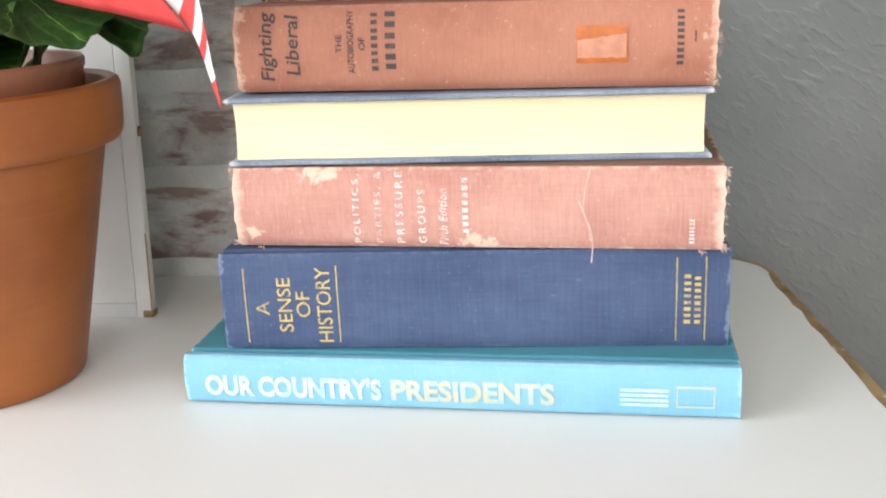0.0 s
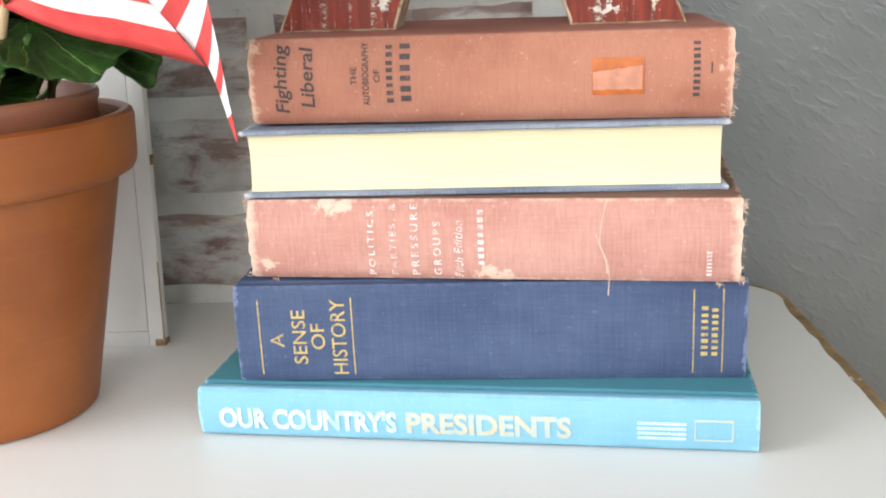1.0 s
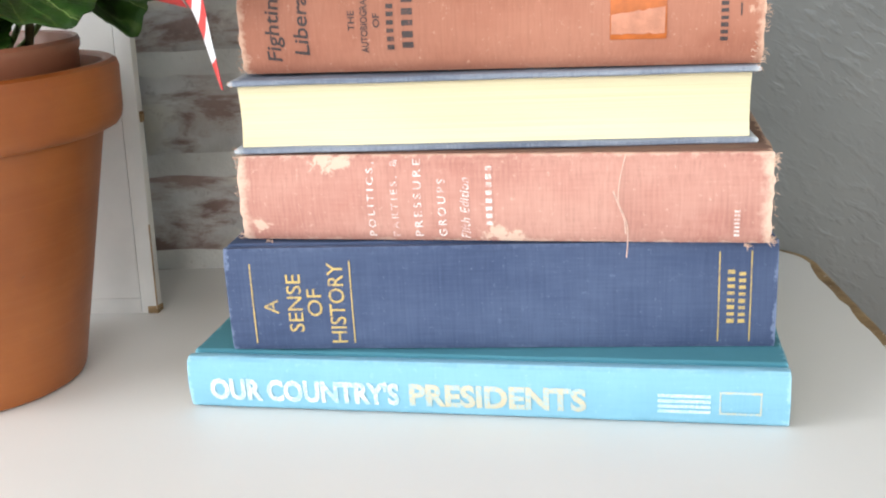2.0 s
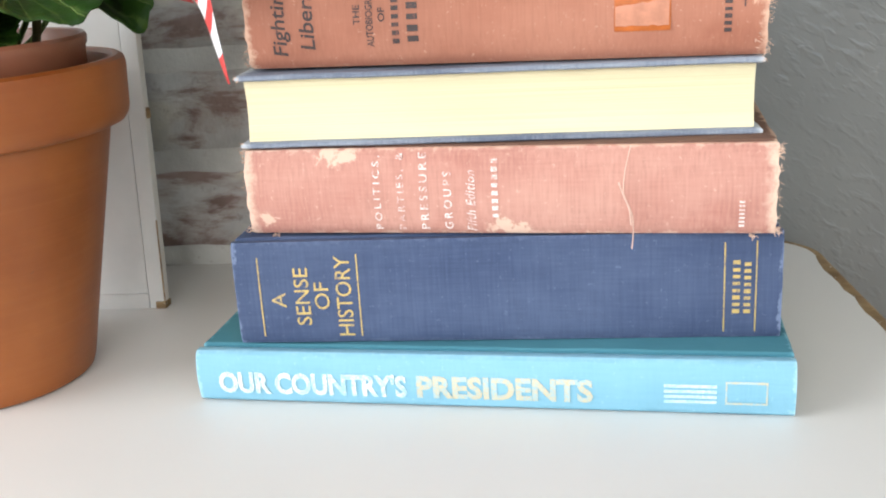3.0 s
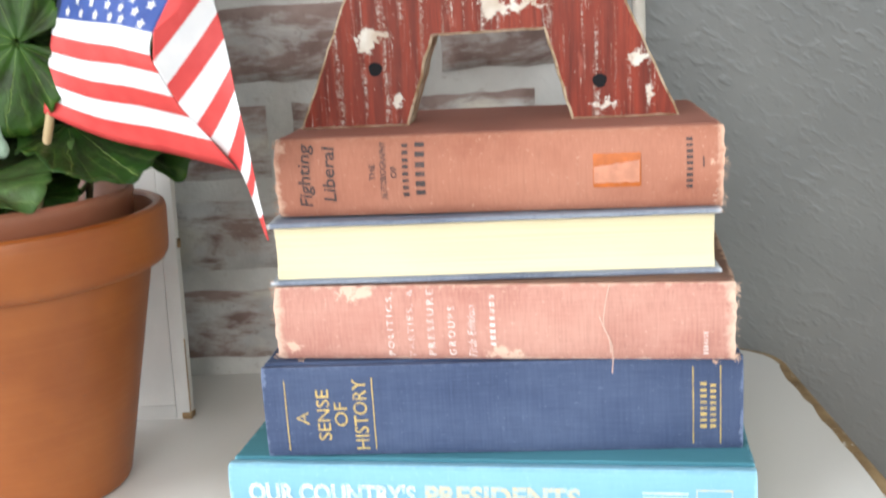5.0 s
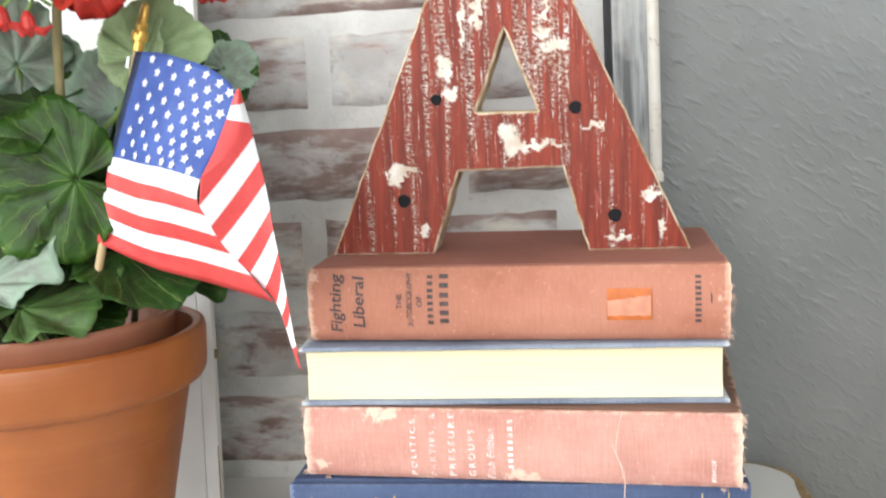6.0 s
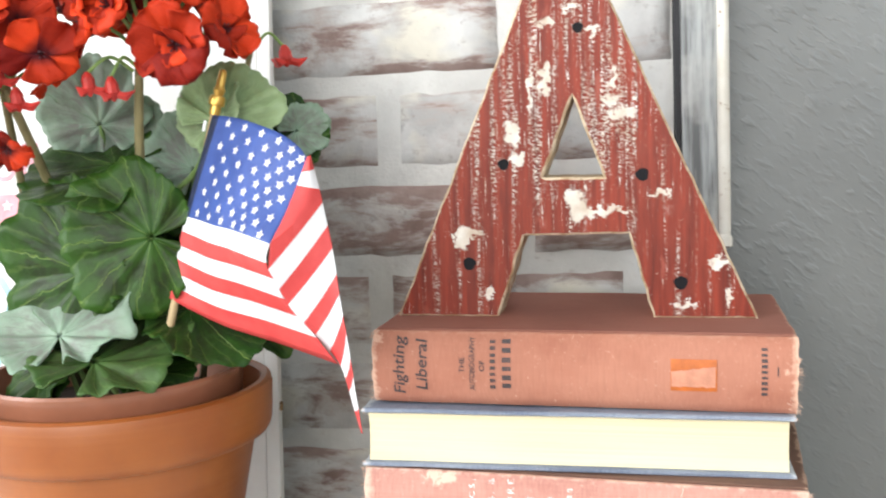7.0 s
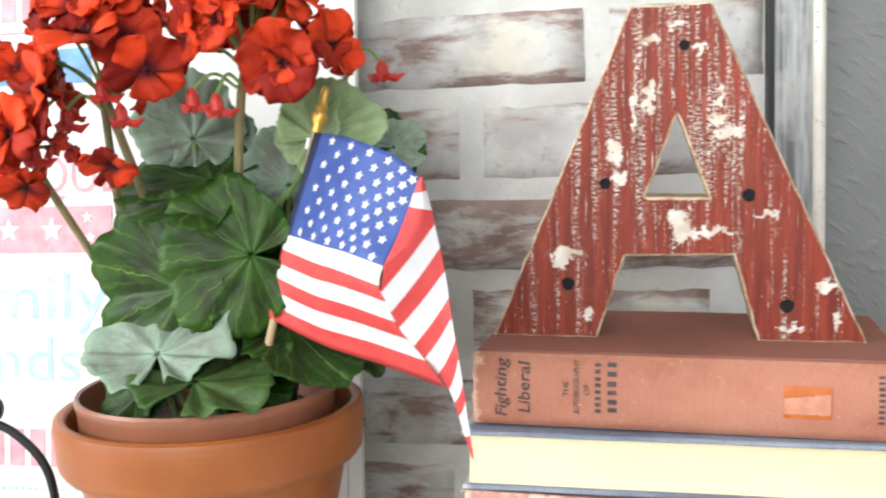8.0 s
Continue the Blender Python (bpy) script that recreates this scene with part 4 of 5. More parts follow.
m.bump(m.noise(v, 200, 4), 0.3, 0.001)
M_RAWEDGE = m.m
letter()

# ---------------------------------------------------------------- weathered stile and cream trim at the brick's end
stile = thing("window_stile", pose(0.0, 0.0, 0.223), "weathered grey and white wooden window stile hung on the wall", "frame")
bm = box(bmesh.new(), (0.0738, 0.243, 0.0), (0.0975, BACK, 0.60), 0.0012)
part("stile_board", bm, M_WEATHER, stile)
# near-black strip stands in for the shade between brick and stile
part("gap_shade_strip", box(bmesh.new(), (0.0695, 0.252, 0.0), (0.0736, BACK, 0.60)), plain("gap_shade_colour", (0.035, 0.035, 0.038), 0.8), stile, "dark strip standing in for the shaded gap")
bm = bmesh.new()
tube(bm, [(0.1010, 0.241, 0.60), (0.1010, 0.241, 0.010), (0.1010, 0.241, 0.006), (0.1010, 0.241, 0.003), (0.1010, 0.241, -0.002), (0.1010, 0.241, -0.004)],
     [0.0042, 0.0042, 0.0036, 0.0052, 0.0050, 0.002], 14)
part("bead", bm, M_CREAM, stile, "cream painted round bead")

# ---------------------------------------------------------------- sign leaning behind the plant
LEAN_S = 0.10
sign = thing("wooden_sign", Matrix.Translation((0, 0.179, 0.0)) @ Matrix.Rotation(-math.atan(LEAN_S), 4, "X"),
             "white wooden patriotic sign leaning against the brick wall", "sign")
SX0, SX1, SH = -0.76, -0.2095, 0.66
part("panel", box(bmesh.new(), (SX0 + 0.0102, 0.0006, 0.0097), (SX1 - 0.0105, 0.0075, SH - 0.01)), M_SIGN, sign, "white sign face")
for lo, hi in (((SX0, 0.0, 0.0), (SX0 + 0.010, 0.008, SH)), ((SX1 - 0.010, 0.0, 0.0), (SX1, 0.008, SH)),
               ((SX0 + 0.0102, 0.0, 0.0), (SX1 - 0.0102, 0.008, 0.0095)), ((SX0 + 0.0102, 0.0, SH - 0.0095), (SX1 - 0.0102, 0.008, SH))):
    part("frame_rail", box(bmesh.new(), lo, hi, 0.0008), M_SIGN, sign)
part("worn_corner", box(bmesh.new(), (SX1 - 0.006, -0.0006, 0.0), (SX1 + 0.0006, 0.0085, 0.0045), 0.0006), M_BARE, sign, "bare brown wood at a chipped corner")
part("worn_edge", box(bmesh.new(), (SX1 - 0.0005, -0.0004, 0.0046), (SX1 + 0.0004, 0.0004, 0.055), 0.0003), M_BARE, sign, "brown worn paint edge")
part("hinge_pin", box(bmesh.new(), (SX1 - 0.001, 0.002, 0.1160), (SX1 + 0.0014, 0.0065, 0.1225), 0.0008), M_BARE, sign, "small brown wooden peg")
flat = lambda x, z: 0.0002
S = sign
part("word", lettering("BARBEQUE", False, (-0.5585, 0.2797), (-0.3906, 0.3132), flat), M_SIGNPINK, S, "red lettering paled as if overexposed")
part("band", bar((-0.6893, 0.2408), (-0.3972, 0.2754), flat, 1), M_SIGNPINK, S, "red band with white stars, paled as if overexposed")
part("word", lettering("Family", False, (-0.5531, 0.1804), (-0.4015, 0.2257), flat), M_SIGNPALE, S, "pale blue lettering")
part("word", lettering("Friends", False, (-0.5803, 0.1447), (-0.4255, 0.1782), flat), M_SIGNPALE, S, "pale blue lettering")
for k in range(6):
    part("word_bar", bar((-0.5367 + 0.0172 * k, 0.0810), (-0.5243 + 0.0172 * k, 0.1091), flat), M_SIGNPINK, S, "red bar paled as if overexposed")
for k in range(24):
    part("dot", bar((-0.5149 + 0.0055 * k, 0.0626), (-0.5112 + 0.0055 * k, 0.0653), flat), M_SIGNPALE, S, "small pale dot")
part("band", bar((-0.6893, 0.3662), (-0.4114, 0.3921), flat), M_SIGNBLUE, S, "blue band")
part("rule", bar((-0.6893, 0.4045), (-0.4114, 0.4061), flat), M_SIGNPINK, S, "thin red line")
for k in range(6):
    part("word_bar", bar((-0.5367 + 0.0172 * k, 0.4137), (-0.5243 + 0.0172 * k, 0.4342), flat), M_SIGNPINK, S, "red bar paled as if overexposed")


def star_mesh(r, name="star"):
    bm = bmesh.new()
    pts = [(r * (1 if k % 2 == 0 else 0.45) * math.sin(k * math.pi / 5), r * (1 if k % 2 == 0 else 0.45) * math.cos(k * math.pi / 5)) for k in range(10)]
    a = [bm.verts.new((x, 0.0, z)) for x, z in pts]
    c = bm.verts.new((0, -r * 0.04, 0))
    for k in range(10):
        bm.faces.new((a[k], a[(k + 1) % 10], c))
    me = bpy.data.meshes.new(name)
    bm.to_mesh(me)
    bm.free()
    me.materials.append(M_WHITE)
    return me


big_star = star_mesh(0.0092)
for x, z in ((-0.446, 0.258), (-0.415, 0.252), (-0.482, 0.258), (-0.417, 0.267)):
    o = link_mesh("star", big_star, sign)
    o.location = (x, -0.0002, z)
    o.scale = (1, 1, 1) if z == 0.258 else (0.5, 0.5, 0.5)

# ---------------------------------------------------------------- black iron scroll at the pot's other side
scroll = thing("iron_scroll", pose(-0.3825, 0.10, 0) @ sized(1.07, 1.07, 1.03) @ pose(0.3590, -0.031, 0), "black wrought iron scroll stand beside the flower pot", "stand")
pts = curve([(-0.432, 0.035, 0.138), (-0.403, 0.032, 0.1345), (-0.386, 0.03, 0.126), (-0.3735, 0.03, 0.112), (-0.3675, 0.03, 0.094), (-0.3665, 0.03, 0.06), (-0.372, 0.03, 0.0016)], 8)
part("rod", tube(bmesh.new(), pts, 0.0028, 10), M_IRON, scroll)
bm = bmesh.new()
bmesh.ops.create_uvsphere(bm, u_segments=16, v_segments=10, radius=0.0065)
for v in bm.verts:
    v.co = Vector((v.co.x * 0.9 - 0.405, v.co.y + 0.032, v.co.z * 1.3 + 0.1445))
part("ball", bm, M_IRON, scroll)
pts = curve([(-0.432, 0.035, 0.138), (-0.447, 0.035, 0.120), (-0.450, 0.035, 0.08), (-0.446, 0.035, 0.0016)], 8)
part("rod", tube(bmesh.new(), pts, 0.0028, 10), M_IRON, scroll)

# ---------------------------------------------------------------- pots
PX, PY = -0.2705, 0.0848
pot = thing("flower_pot", pose(PX, PY, 0) @ sized(1.068, 1.068, 1.025), "orange terracotta flower pot standing on the white table", "flower pot")
for name, prof in (("body", [(0.0, 0.0), (0.0466, 0.0), (0.0488, 0.0012), (0.0498, 0.004), (0.0752, 0.1275), (0.0710, 0.1275), (0.0460, 0.008), (0.0, 0.008)]),
                   ("rim", [(0.0712, 0.1266), (0.0800, 0.1262), (0.0822, 0.1272), (0.0838, 0.1298), (0.0845, 0.1330), (0.0856, 0.1535), (0.0849, 0.1567), (0.0828, 0.1581), (0.0800, 0.1579),
                            (0.0786, 0.1562), (0.0770, 0.1300), (0.0712, 0.1266)])):
    bm = bmesh.new()
    lathe(bm, prof, 96)
    bmesh.ops.remove_doubles(bm, verts=bm.verts, dist=1e-5)
    part(name, bm, M_TERRA, pot)

IX, IY = -0.2682, 0.0761
inner = thing("nursery_pot", pose(IX, IY, 0.0105) @ sized(1.037, 1.037, 1.05), "brown plastic nursery pot set inside the terracotta pot", "flower pot")
bm = bmesh.new()
prof = [(0.0, 0.0), (0.032, 0.0), (0.0650, 0.128), (0.0700, 0.1325), (0.0712, 0.1345), (0.0722, 0.1500), (0.0731, 0.1512), (0.0734, 0.1545), (0.0724, 0.1562), (0.0704, 0.1555), (0.0690, 0.137), (0.0310, 0.004), (0.0, 0.004)]
lathe(bm, prof, 96)
bmesh.ops.remove_doubles(bm, verts=bm.verts, dist=1e-5)
part("shell", bm, M_INNERPOT, inner)
bm = bmesh.new()
n = 26
rows = []
for i in range(n + 1):
    r = 0.0684 * i / n
    rows.append([bm.verts.new((r * math.cos(a), r * math.sin(a), 0.134 + 0.003 * noise.noise(Vector((r * 90 * math.cos(a), r * 90 * math.sin(a), 0)))))
                 for a in [2 * math.pi * k / 48 for k in range(48)]])
for a, b in zip(rows, rows[1:]):
    for k in range(48):
        bm.faces.new((a[k], a[(k + 1) % 48], b[(k + 1) % 48], b[k]))
bmesh.ops.remove_doubles(bm, verts=bm.verts, dist=1e-6)
part("soil", bm, M_SOIL, inner, "dark potting soil")

# ---------------------------------------------------------------- geranium
plant = thing("geranium_plant", pose(0, 0, 0), "red geranium plant with round dark green leaves and red blooms", "plant")


def leaf_mesh(seed, ruffle=0.10, cup=0.18, lobes=9, spread=165):
    """A round, scalloped geranium leaf of radius 1: stalk at the origin, tip along +y, face to +z."""
    rng = random.Random(seed)
    bm = bmesh.new()
    uv = bm.loops.layers.uv.new("polar")
    nr, na = 10, 120
    ph = [rng.uniform(0, 6.28) for _ in range(5)]
    grid, info = [], {}
    for i in range(nr + 1):
        row = []
        for k in range(na + 1):
            f = k / na
            a = radians(-spread + 2 * spread * f)
            sc = 0.94 + 0.10 * abs(math.sin(a * lobes * 0.5 + ph[3])) + 0.042 * abs(math.sin(a * 16 + ph[4])) + 0.03 * math.sin(a * 6.1 + ph[0]) + 0.04 * math.sin(a * 2.3 + ph[1])
            edge = (0.50 + 0.60 * math.cos(a * 0.5) ** 2) * sc
            r = i / nr
            x, y = edge * r * math.sin(a), edge * r * math.cos(a) + 0.0
            z = cup * r * r - 0.10 * r + ruffle * r ** 2.2 * (math.sin(a * 4.5 + ph[0]) + 0.7 * math.sin(a * 8.3 + ph[1]) + 0.35 * math.sin(a * 17 + ph[2])) \
                + 0.055 * r * math.cos(a * lobes) * (1 - r * 0.3) + 0.05 * r * r * math.sin(a * 2 + ph[2])
            v = bm.verts.new((x, y, z))
            info[v] = (f, r)
            row.append(v)
        grid.append(row)
    for i in range(nr):
        for k in range(na):
            if i == 0:
                f = bm.faces.new((grid[0][k], grid[1][k], grid[1][k + 1]))
            else:
                f = bm.faces.new((grid[i][k], grid[i + 1][k], grid[i + 1][k + 1], grid[i][k + 1]))
            for lp in f.loops:
                lp[uv].uv = info[lp.vert]
    me = bpy.data.meshes.new("leaf")
    bm.to_mesh(me)
    bm.free()
    me.polygons.foreach_set("use_smooth", [True] * len(me.polygons))
    return me


def facing(c, n, tip, s):
    n = Vector(n).normalized()
    y = Vector(tip)
    y = (y - n * y.dot(n)).normalized()
    x = y.cross(n)
    return Matrix.Translation(c) @ Matrix((x, y, n)).transposed().to_4x4() @ Matrix.Scale(s, 4)


LEAF_KINDS = {}
for mi, (key, mat) in enumerate((("d", M_LEAF), ("p", M_PALE), ("l", M_LIME), ("m", M_MID))):
    for s in range(4):
        me = leaf_mesh(10 * mi + s, 0.05 + 0.022 * s, 0.08 + 0.05 * s)
        me.materials.append(mat)
        LEAF_KINDS[key, s] = me


def leaf(kind, c, n, tip, r, stalk=None):
    ob = link_mesh("leaf", LEAF_KINDS[kind], plant)
    ob.matrix_world = facing(c, n, tip, r)
    md = ob.modifiers.new("thickness", "SOLIDIFY")
    md.thickness = 0.0006 / r * 0.7
    if stalk:
        nn = Vector(n).normalized()
        p0, p1 = Vector(stalk), Vector(c) - nn * 0.0008
        mid = (p0 + p1) / 2 + Vector((0, 0.004, -0.006))
        part("leaf_stalk", tube(bmesh.new(), curve([p0, mid, p1], 5), [0.0016] * 5 + [0.0015] * 6, 7), M_GREEN, plant)
    return ob


SOIL = (-0.266, 0.03, 0.142)
leaf(("d", 0), (-0.2335, 0.022, 0.241), (0.10, -1, 0.10), (-1, 0, -0.08), 0.0490, (-0.255, 0.045, 0.15))
leaf(("d", 1), (-0.2770, 0.026, 0.2215), (-0.12, -1, 0.15), (-0.92, 0, 0.22), 0.0555, SOIL)
leaf(("p", 1), (-0.289, 0.075, 0.303), (0.05, -1, -0.10), (-0.35, 0, 0.9), 0.0400, (-0.28, 0.085, 0.16))
leaf(("p", 0), (-0.286, 0.078, 0.303), (0.15, -1, 0.10), (0.75, 0, -0.2), 0.0300)
leaf(("d", 0), (-0.268, 0.052, 0.280), (0.0, -0.42, 0.90), (-1, -0.25, -0.1), 0.0520, (-0.27, 0.06, 0.15))
# dark glossy leaf; the pale material paints its silvery sheen
leaf(("p", 1), (-0.2850, 0.006, 0.1880), (-0.05, -0.55, 0.83), (-0.25, 0.75, 0.50), 0.0510, (-0.272, 0.02, 0.145))
leaf(("d", 0), (-0.248, 0.024, 0.165), (0.10, -0.60, 0.78), (0.75, 0.5, 0.15), 0.0300)
leaf(("m", 0), (-0.2590, -0.0050, 0.1765), (0.06, -0.30, 0.95), (0.10, 0.90, 0.28), 0.0520, (-0.25, 0.015, 0.145))
leaf(("d", 1), (-0.222, 0.040, 0.198), (0.25, -0.45, 0.85), (1, 0.1, -0.10), 0.0500, (-0.245, 0.04, 0.145))
leaf(("d", 2), (-0.226, 0.056, 0.188), (0.10, -0.30, 0.95), (0.9, 0.35, 0.05), 0.0440, (-0.25, 0.045, 0.145))
leaf(("l", 2), (-0.204, 0.050, 0.304), (0.30, -0.92, 0.30), (0.80, 0, 0.50), 0.0340, (-0.235, 0.055, 0.262))
leaf(("l", 1), (-0.206, 0.054, 0.302), (-0.35, -0.90, 0.25), (-0.45, 0, 0.85), 0.0260)
leaf(("d", 0), (-0.178, 0.088, 0.292), (0.20, -0.85, 0.40), (0.65, 0, 0.60), 0.0260, (-0.215, 0.08, 0.22))
leaf(("p", 0), (-0.168, 0.085, 0.296), (0.45, -0.80, 0.35), (0.85, 0, 0.35), 0.0190)
leaf(("p", 2), (-0.228, 0.070, 0.275), (0.25, -0.95, 0.10), (0.1, 0, 1), 0.0320, (-0.245, 0.07, 0.15))
leaf(("d", 1), (-0.294, 0.020, 0.176), (-0.35, -0.65, 0.60), (-0.9, -0.1, 0.20), 0.0400, (-0.28, 0.015, 0.145))
leaf(("d", 0), (-0.298, 0.018, 0.170), (-0.3, -0.8, 0.4), (-0.9, 0.0, 0.05), 0.0330)
leaf(("d", 2), (-0.248, 0.050, 0.200), (0.15, -0.85, 0.45), (0.4, 0, 0.9), 0.0480, (-0.26, 0.05, 0.145))
leaf(("d", 0), (-0.218, 0.075, 0.212), (0.35, -0.85, 0.35), (0.8, 0, 0.5), 0.0440, (-0.245, 0.065, 0.145))
leaf(("d", 1), (-0.285, 0.065, 0.222), (-0.2, -0.90, 0.3), (-0.3, 0, 0.9), 0.0520, (-0.275, 0.06, 0.145))
leaf(("d", 3), (-0.215, 0.088, 0.190), (0.4, -0.55, 0.7), (0.9, 0.3, 0.1), 0.0460, (-0.25, 0.07, 0.145))
leaf(("d", 2), (-0.228, 0.078, 0.246), (0.25, -0.90, 0.25), (0.5, 0, 0.8), 0.0380)
leaf(("d", 1), (-0.262, 0.045, 0.175), (0.0, -0.7, 0.7), (-0.2, 0.2, 0.8), 0.0400)

STEMS = (
    ([(-0.282, 0.050, 0.142), (-0.294, 0.052, 0.196), (-0.304, 0.046, 0.257), (-0.3060, 0.014, 0.316), (-0.309, 0.010, 0.332)], 0.0027, M_STEM),
    ([(-0.296, 0.055, 0.142), (-0.316, 0.056, 0.196), (-0.323, 0.046, 0.250), (-0.3125, 0.016, 0.322), (-0.311, 0.010, 0.340)], 0.0024, M_STEM),
    ([(-0.252, 0.048, 0.142), (-0.250, 0.046, 0.210), (-0.2465, 0.040, 0.283), (-0.2375, 0.028, 0.326), (-0.232, 0.022, 0.342)], 0.0027, M_STEM),
    ([(-0.295, 0.046, 0.142), (-0.318, 0.048, 0.188), (-0.338, 0.036, 0.238), (-0.3495, 0.004, 0.292), (-0.354, 0.0, 0.308)], 0.0024, M_STEM),
    ([(-0.232, 0.070, 0.142), (-0.215, 0.080, 0.260), (-0.197, 0.081, 0.327), (-0.191, 0.084, 0.352)], 0.0019, M_STEM),
)
for pts, r, mat in STEMS:
    line = curve(pts, 8)
    part("stem", tube(bmesh.new(), line, [r * (1.15 - 0.3 * i / len(line)) for i in range(len(line))], 9), mat, plant, "brownish green flower stem")


def petal_verts(bm, uv, ang, tilt, w, l, seed):
    rng = random.Random(seed)
    ph = rng.uniform(0, 6.28), rng.uniform(0, 6.28)
    nu, nv = 8, 10
    grid, info = [], {}
    ca, sa = math.cos(ang), math.sin(ang)
    for j in range(nv + 1):
        t = j / nv
        half = w * (0.16 + 0.95 * t ** 0.75) * (1 - max(0, t - 0.72) ** 2 * 7.5)
        row = []
        for i in range(nu + 1):
            s = i / nu * 2 - 1
            x, y = s * half, l * t * (1 - 0.10 * s * s * t)
            z = math.sin(tilt) * y * (1 - 0.55 * t) + 0.10 * l * s * s * t - 0.30 * l * max(0, t - 0.55) ** 2 \
                + 0.11 * l * t * (math.sin(3.2 * s + ph[0]) + 0.7 * math.sin(6.5 * s + 4 * t + ph[1]))
            y *= math.cos(tilt)
            v = bm.verts.new((x * ca - y * sa, x * sa + y * ca, z))
            info[v] = (i / nu, t)
            row.append(v)
        grid.append(row)
    for j in range(nv):
        for i in range(nu):
            f = bm.faces.new((grid[j][i], grid[j][i + 1], grid[j + 1][i + 1], grid[j + 1][i]))
            for lp in f.loops:
                lp[uv].uv = info[lp.vert]


def petal_mesh(seed, ang, tilt, w, l):
    bm = bmesh.new()
    uv = bm.loops.layers.uv.new("polar")
    petal_verts(bm, uv, ang, tilt, w, l, seed)
    me = bpy.data.meshes.new("petal")
    bm.to_mesh(me)
    bm.free()
    me.polygons.foreach_set("use_smooth", [True] * len(me.polygons))
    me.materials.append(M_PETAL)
    return me


def flower_petals(seed):
    """The petals of a bloom of radius about 1, opening to +z: five, and three more within a double bloom."""
    rng = random.Random(seed)
    petals = [petal_mesh(seed * 9 + k, 2 * math.pi * k / 5 + rng.uniform(-0.15, 0.15), rng.uniform(0.40, 1.0) if seed == 3 else rng.uniform(0.15, 0.85),
                         rng.uniform(0.42, 0.56), rng.uniform(0.90, 1.08)) for k in range(5)]
    petals += [petal_mesh(seed * 9 + 5 + k, 2 * math.pi * k / 3 + rng.uniform(0, 1), rng.uniform(0.8, 1.15), 0.36, rng.uniform(0.5, 0.68))
               for k in range(3 if seed == 0 else 0)]
    return petals


def eye_mesh():
    """The dark cup and stamens at a bloom's heart."""
    bm = bmesh.new()
    lathe(bm, [(0.02, -0.16), (0.07, -0.10), (0.085, -0.02), (0.06, 0.03), (0.015, 0.045)], 12)
    for k in range(5):
        a = 2 * math.pi * k / 5
        tube(bm, [(0.03 * math.cos(a), 0.03 * math.sin(a), 0.0), (0.06 * math.cos(a), 0.06 * math.sin(a), 0.12), (0.10 * math.cos(a), 0.10 * math.sin(a), 0.20)], [0.014, 0.012, 0.022], 5)
    me = bpy.data.meshes.new("flower")
    bmesh.ops.recalc_face_normals(bm, faces=bm.faces)
    bm.to_mesh(me)
    bm.free()
    me.polygons.foreach_set("use_smooth", [True] * len(me.polygons))
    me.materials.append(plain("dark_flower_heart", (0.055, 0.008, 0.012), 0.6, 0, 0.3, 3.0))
    return me


PETALS, EYE = [flower_petals(s) for s in range(5)], eye_mesh()


def flower(c, n, r, kind, turn=0.0):
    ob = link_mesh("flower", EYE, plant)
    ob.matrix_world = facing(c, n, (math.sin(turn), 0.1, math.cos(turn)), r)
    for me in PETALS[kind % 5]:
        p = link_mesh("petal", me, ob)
        md = p.modifiers.new("thickness", "SOLIDIFY")
        md.thickness = 0.0005 / r
    return ob


flower((-0.2035, 0.006, 0.344), (0.05, -0.90, -0.22), 0.0285, 0, 0.9)
rng = random.Random(21)
CLUSTERS = (
    ((-0.228, 0.022, 0.362), 0.033, 0.026, ((-0.3, -0.9, 0.1), (-0.75, -0.6, -0.1), (0.35, -0.6, 0.7), (-0.2, -0.5, 0.85), (0.75, -0.2, 0.6), (-0.8, 0.1, 0.55),
                                           (0.7, 0.5, 0.3), (0.0, 0.8, 0.5), (-0.7, 0.7, 0.1), (0.2, 0.3, 0.95), (0.95, -0.25, 0.05))),
    ((-0.308, 0.014, 0.354), 0.037, 0.025, ((-0.75, -0.65, -0.15), (0.75, -0.6, 0.15), (-0.1, -0.75, 0.60), (0.35, -0.4, 0.85), (-0.8, 0.0, 0.6),
                                           (-0.95, -0.1, -0.25), (0.8, 0.4, 0.4), (0.0, 0.85, 0.5), (0.55, 0.35, -0.65), (0.1, 0.1, 1.0))),
    ((-0.366, 0.004, 0.320), 0.034, 0.024, ((0.75, -0.6, -0.2), (-0.6, -0.75, 0.1), (0.6, -0.4, 0.7), (-0.2, -0.3, 0.95), (0.85, 0.3, 0.3), (-0.9, 0.2, 0.3),
                                           (0.2, -0.75, -0.65), (0.5, 0.5, -0.6))),
)
for ci, (centre, spread, size, ways) in enumerate(CLUSTERS):
    hub = Vector(centre) + Vector((0, 0, -spread * 0.75))
    for k, w in enumerate(ways):
        d = Vector(w).normalized()
        c = Vector(centre) + d * spread * rng.uniform(0.72, 1.0)
        if ci == 0 and d.x > 0.9:
            c = Vector((-0.188, 0.030, 0.352))
        flower(c, d + Vector((rng.uniform(-0.25, 0.25), -0.15, rng.uniform(-0.2, 0.25))), size * rng.uniform(0.80, 1.0), k + ci, rng.uniform(0, 6.28))
        part("flower_stalk", tube(bmesh.new(), curve([hub, hub.lerp(c, 0.5) + Vector((0, 0, 0.004)), c - d * 0.001], 4), [0.0011] * 9, 6), M_GREEN, plant)


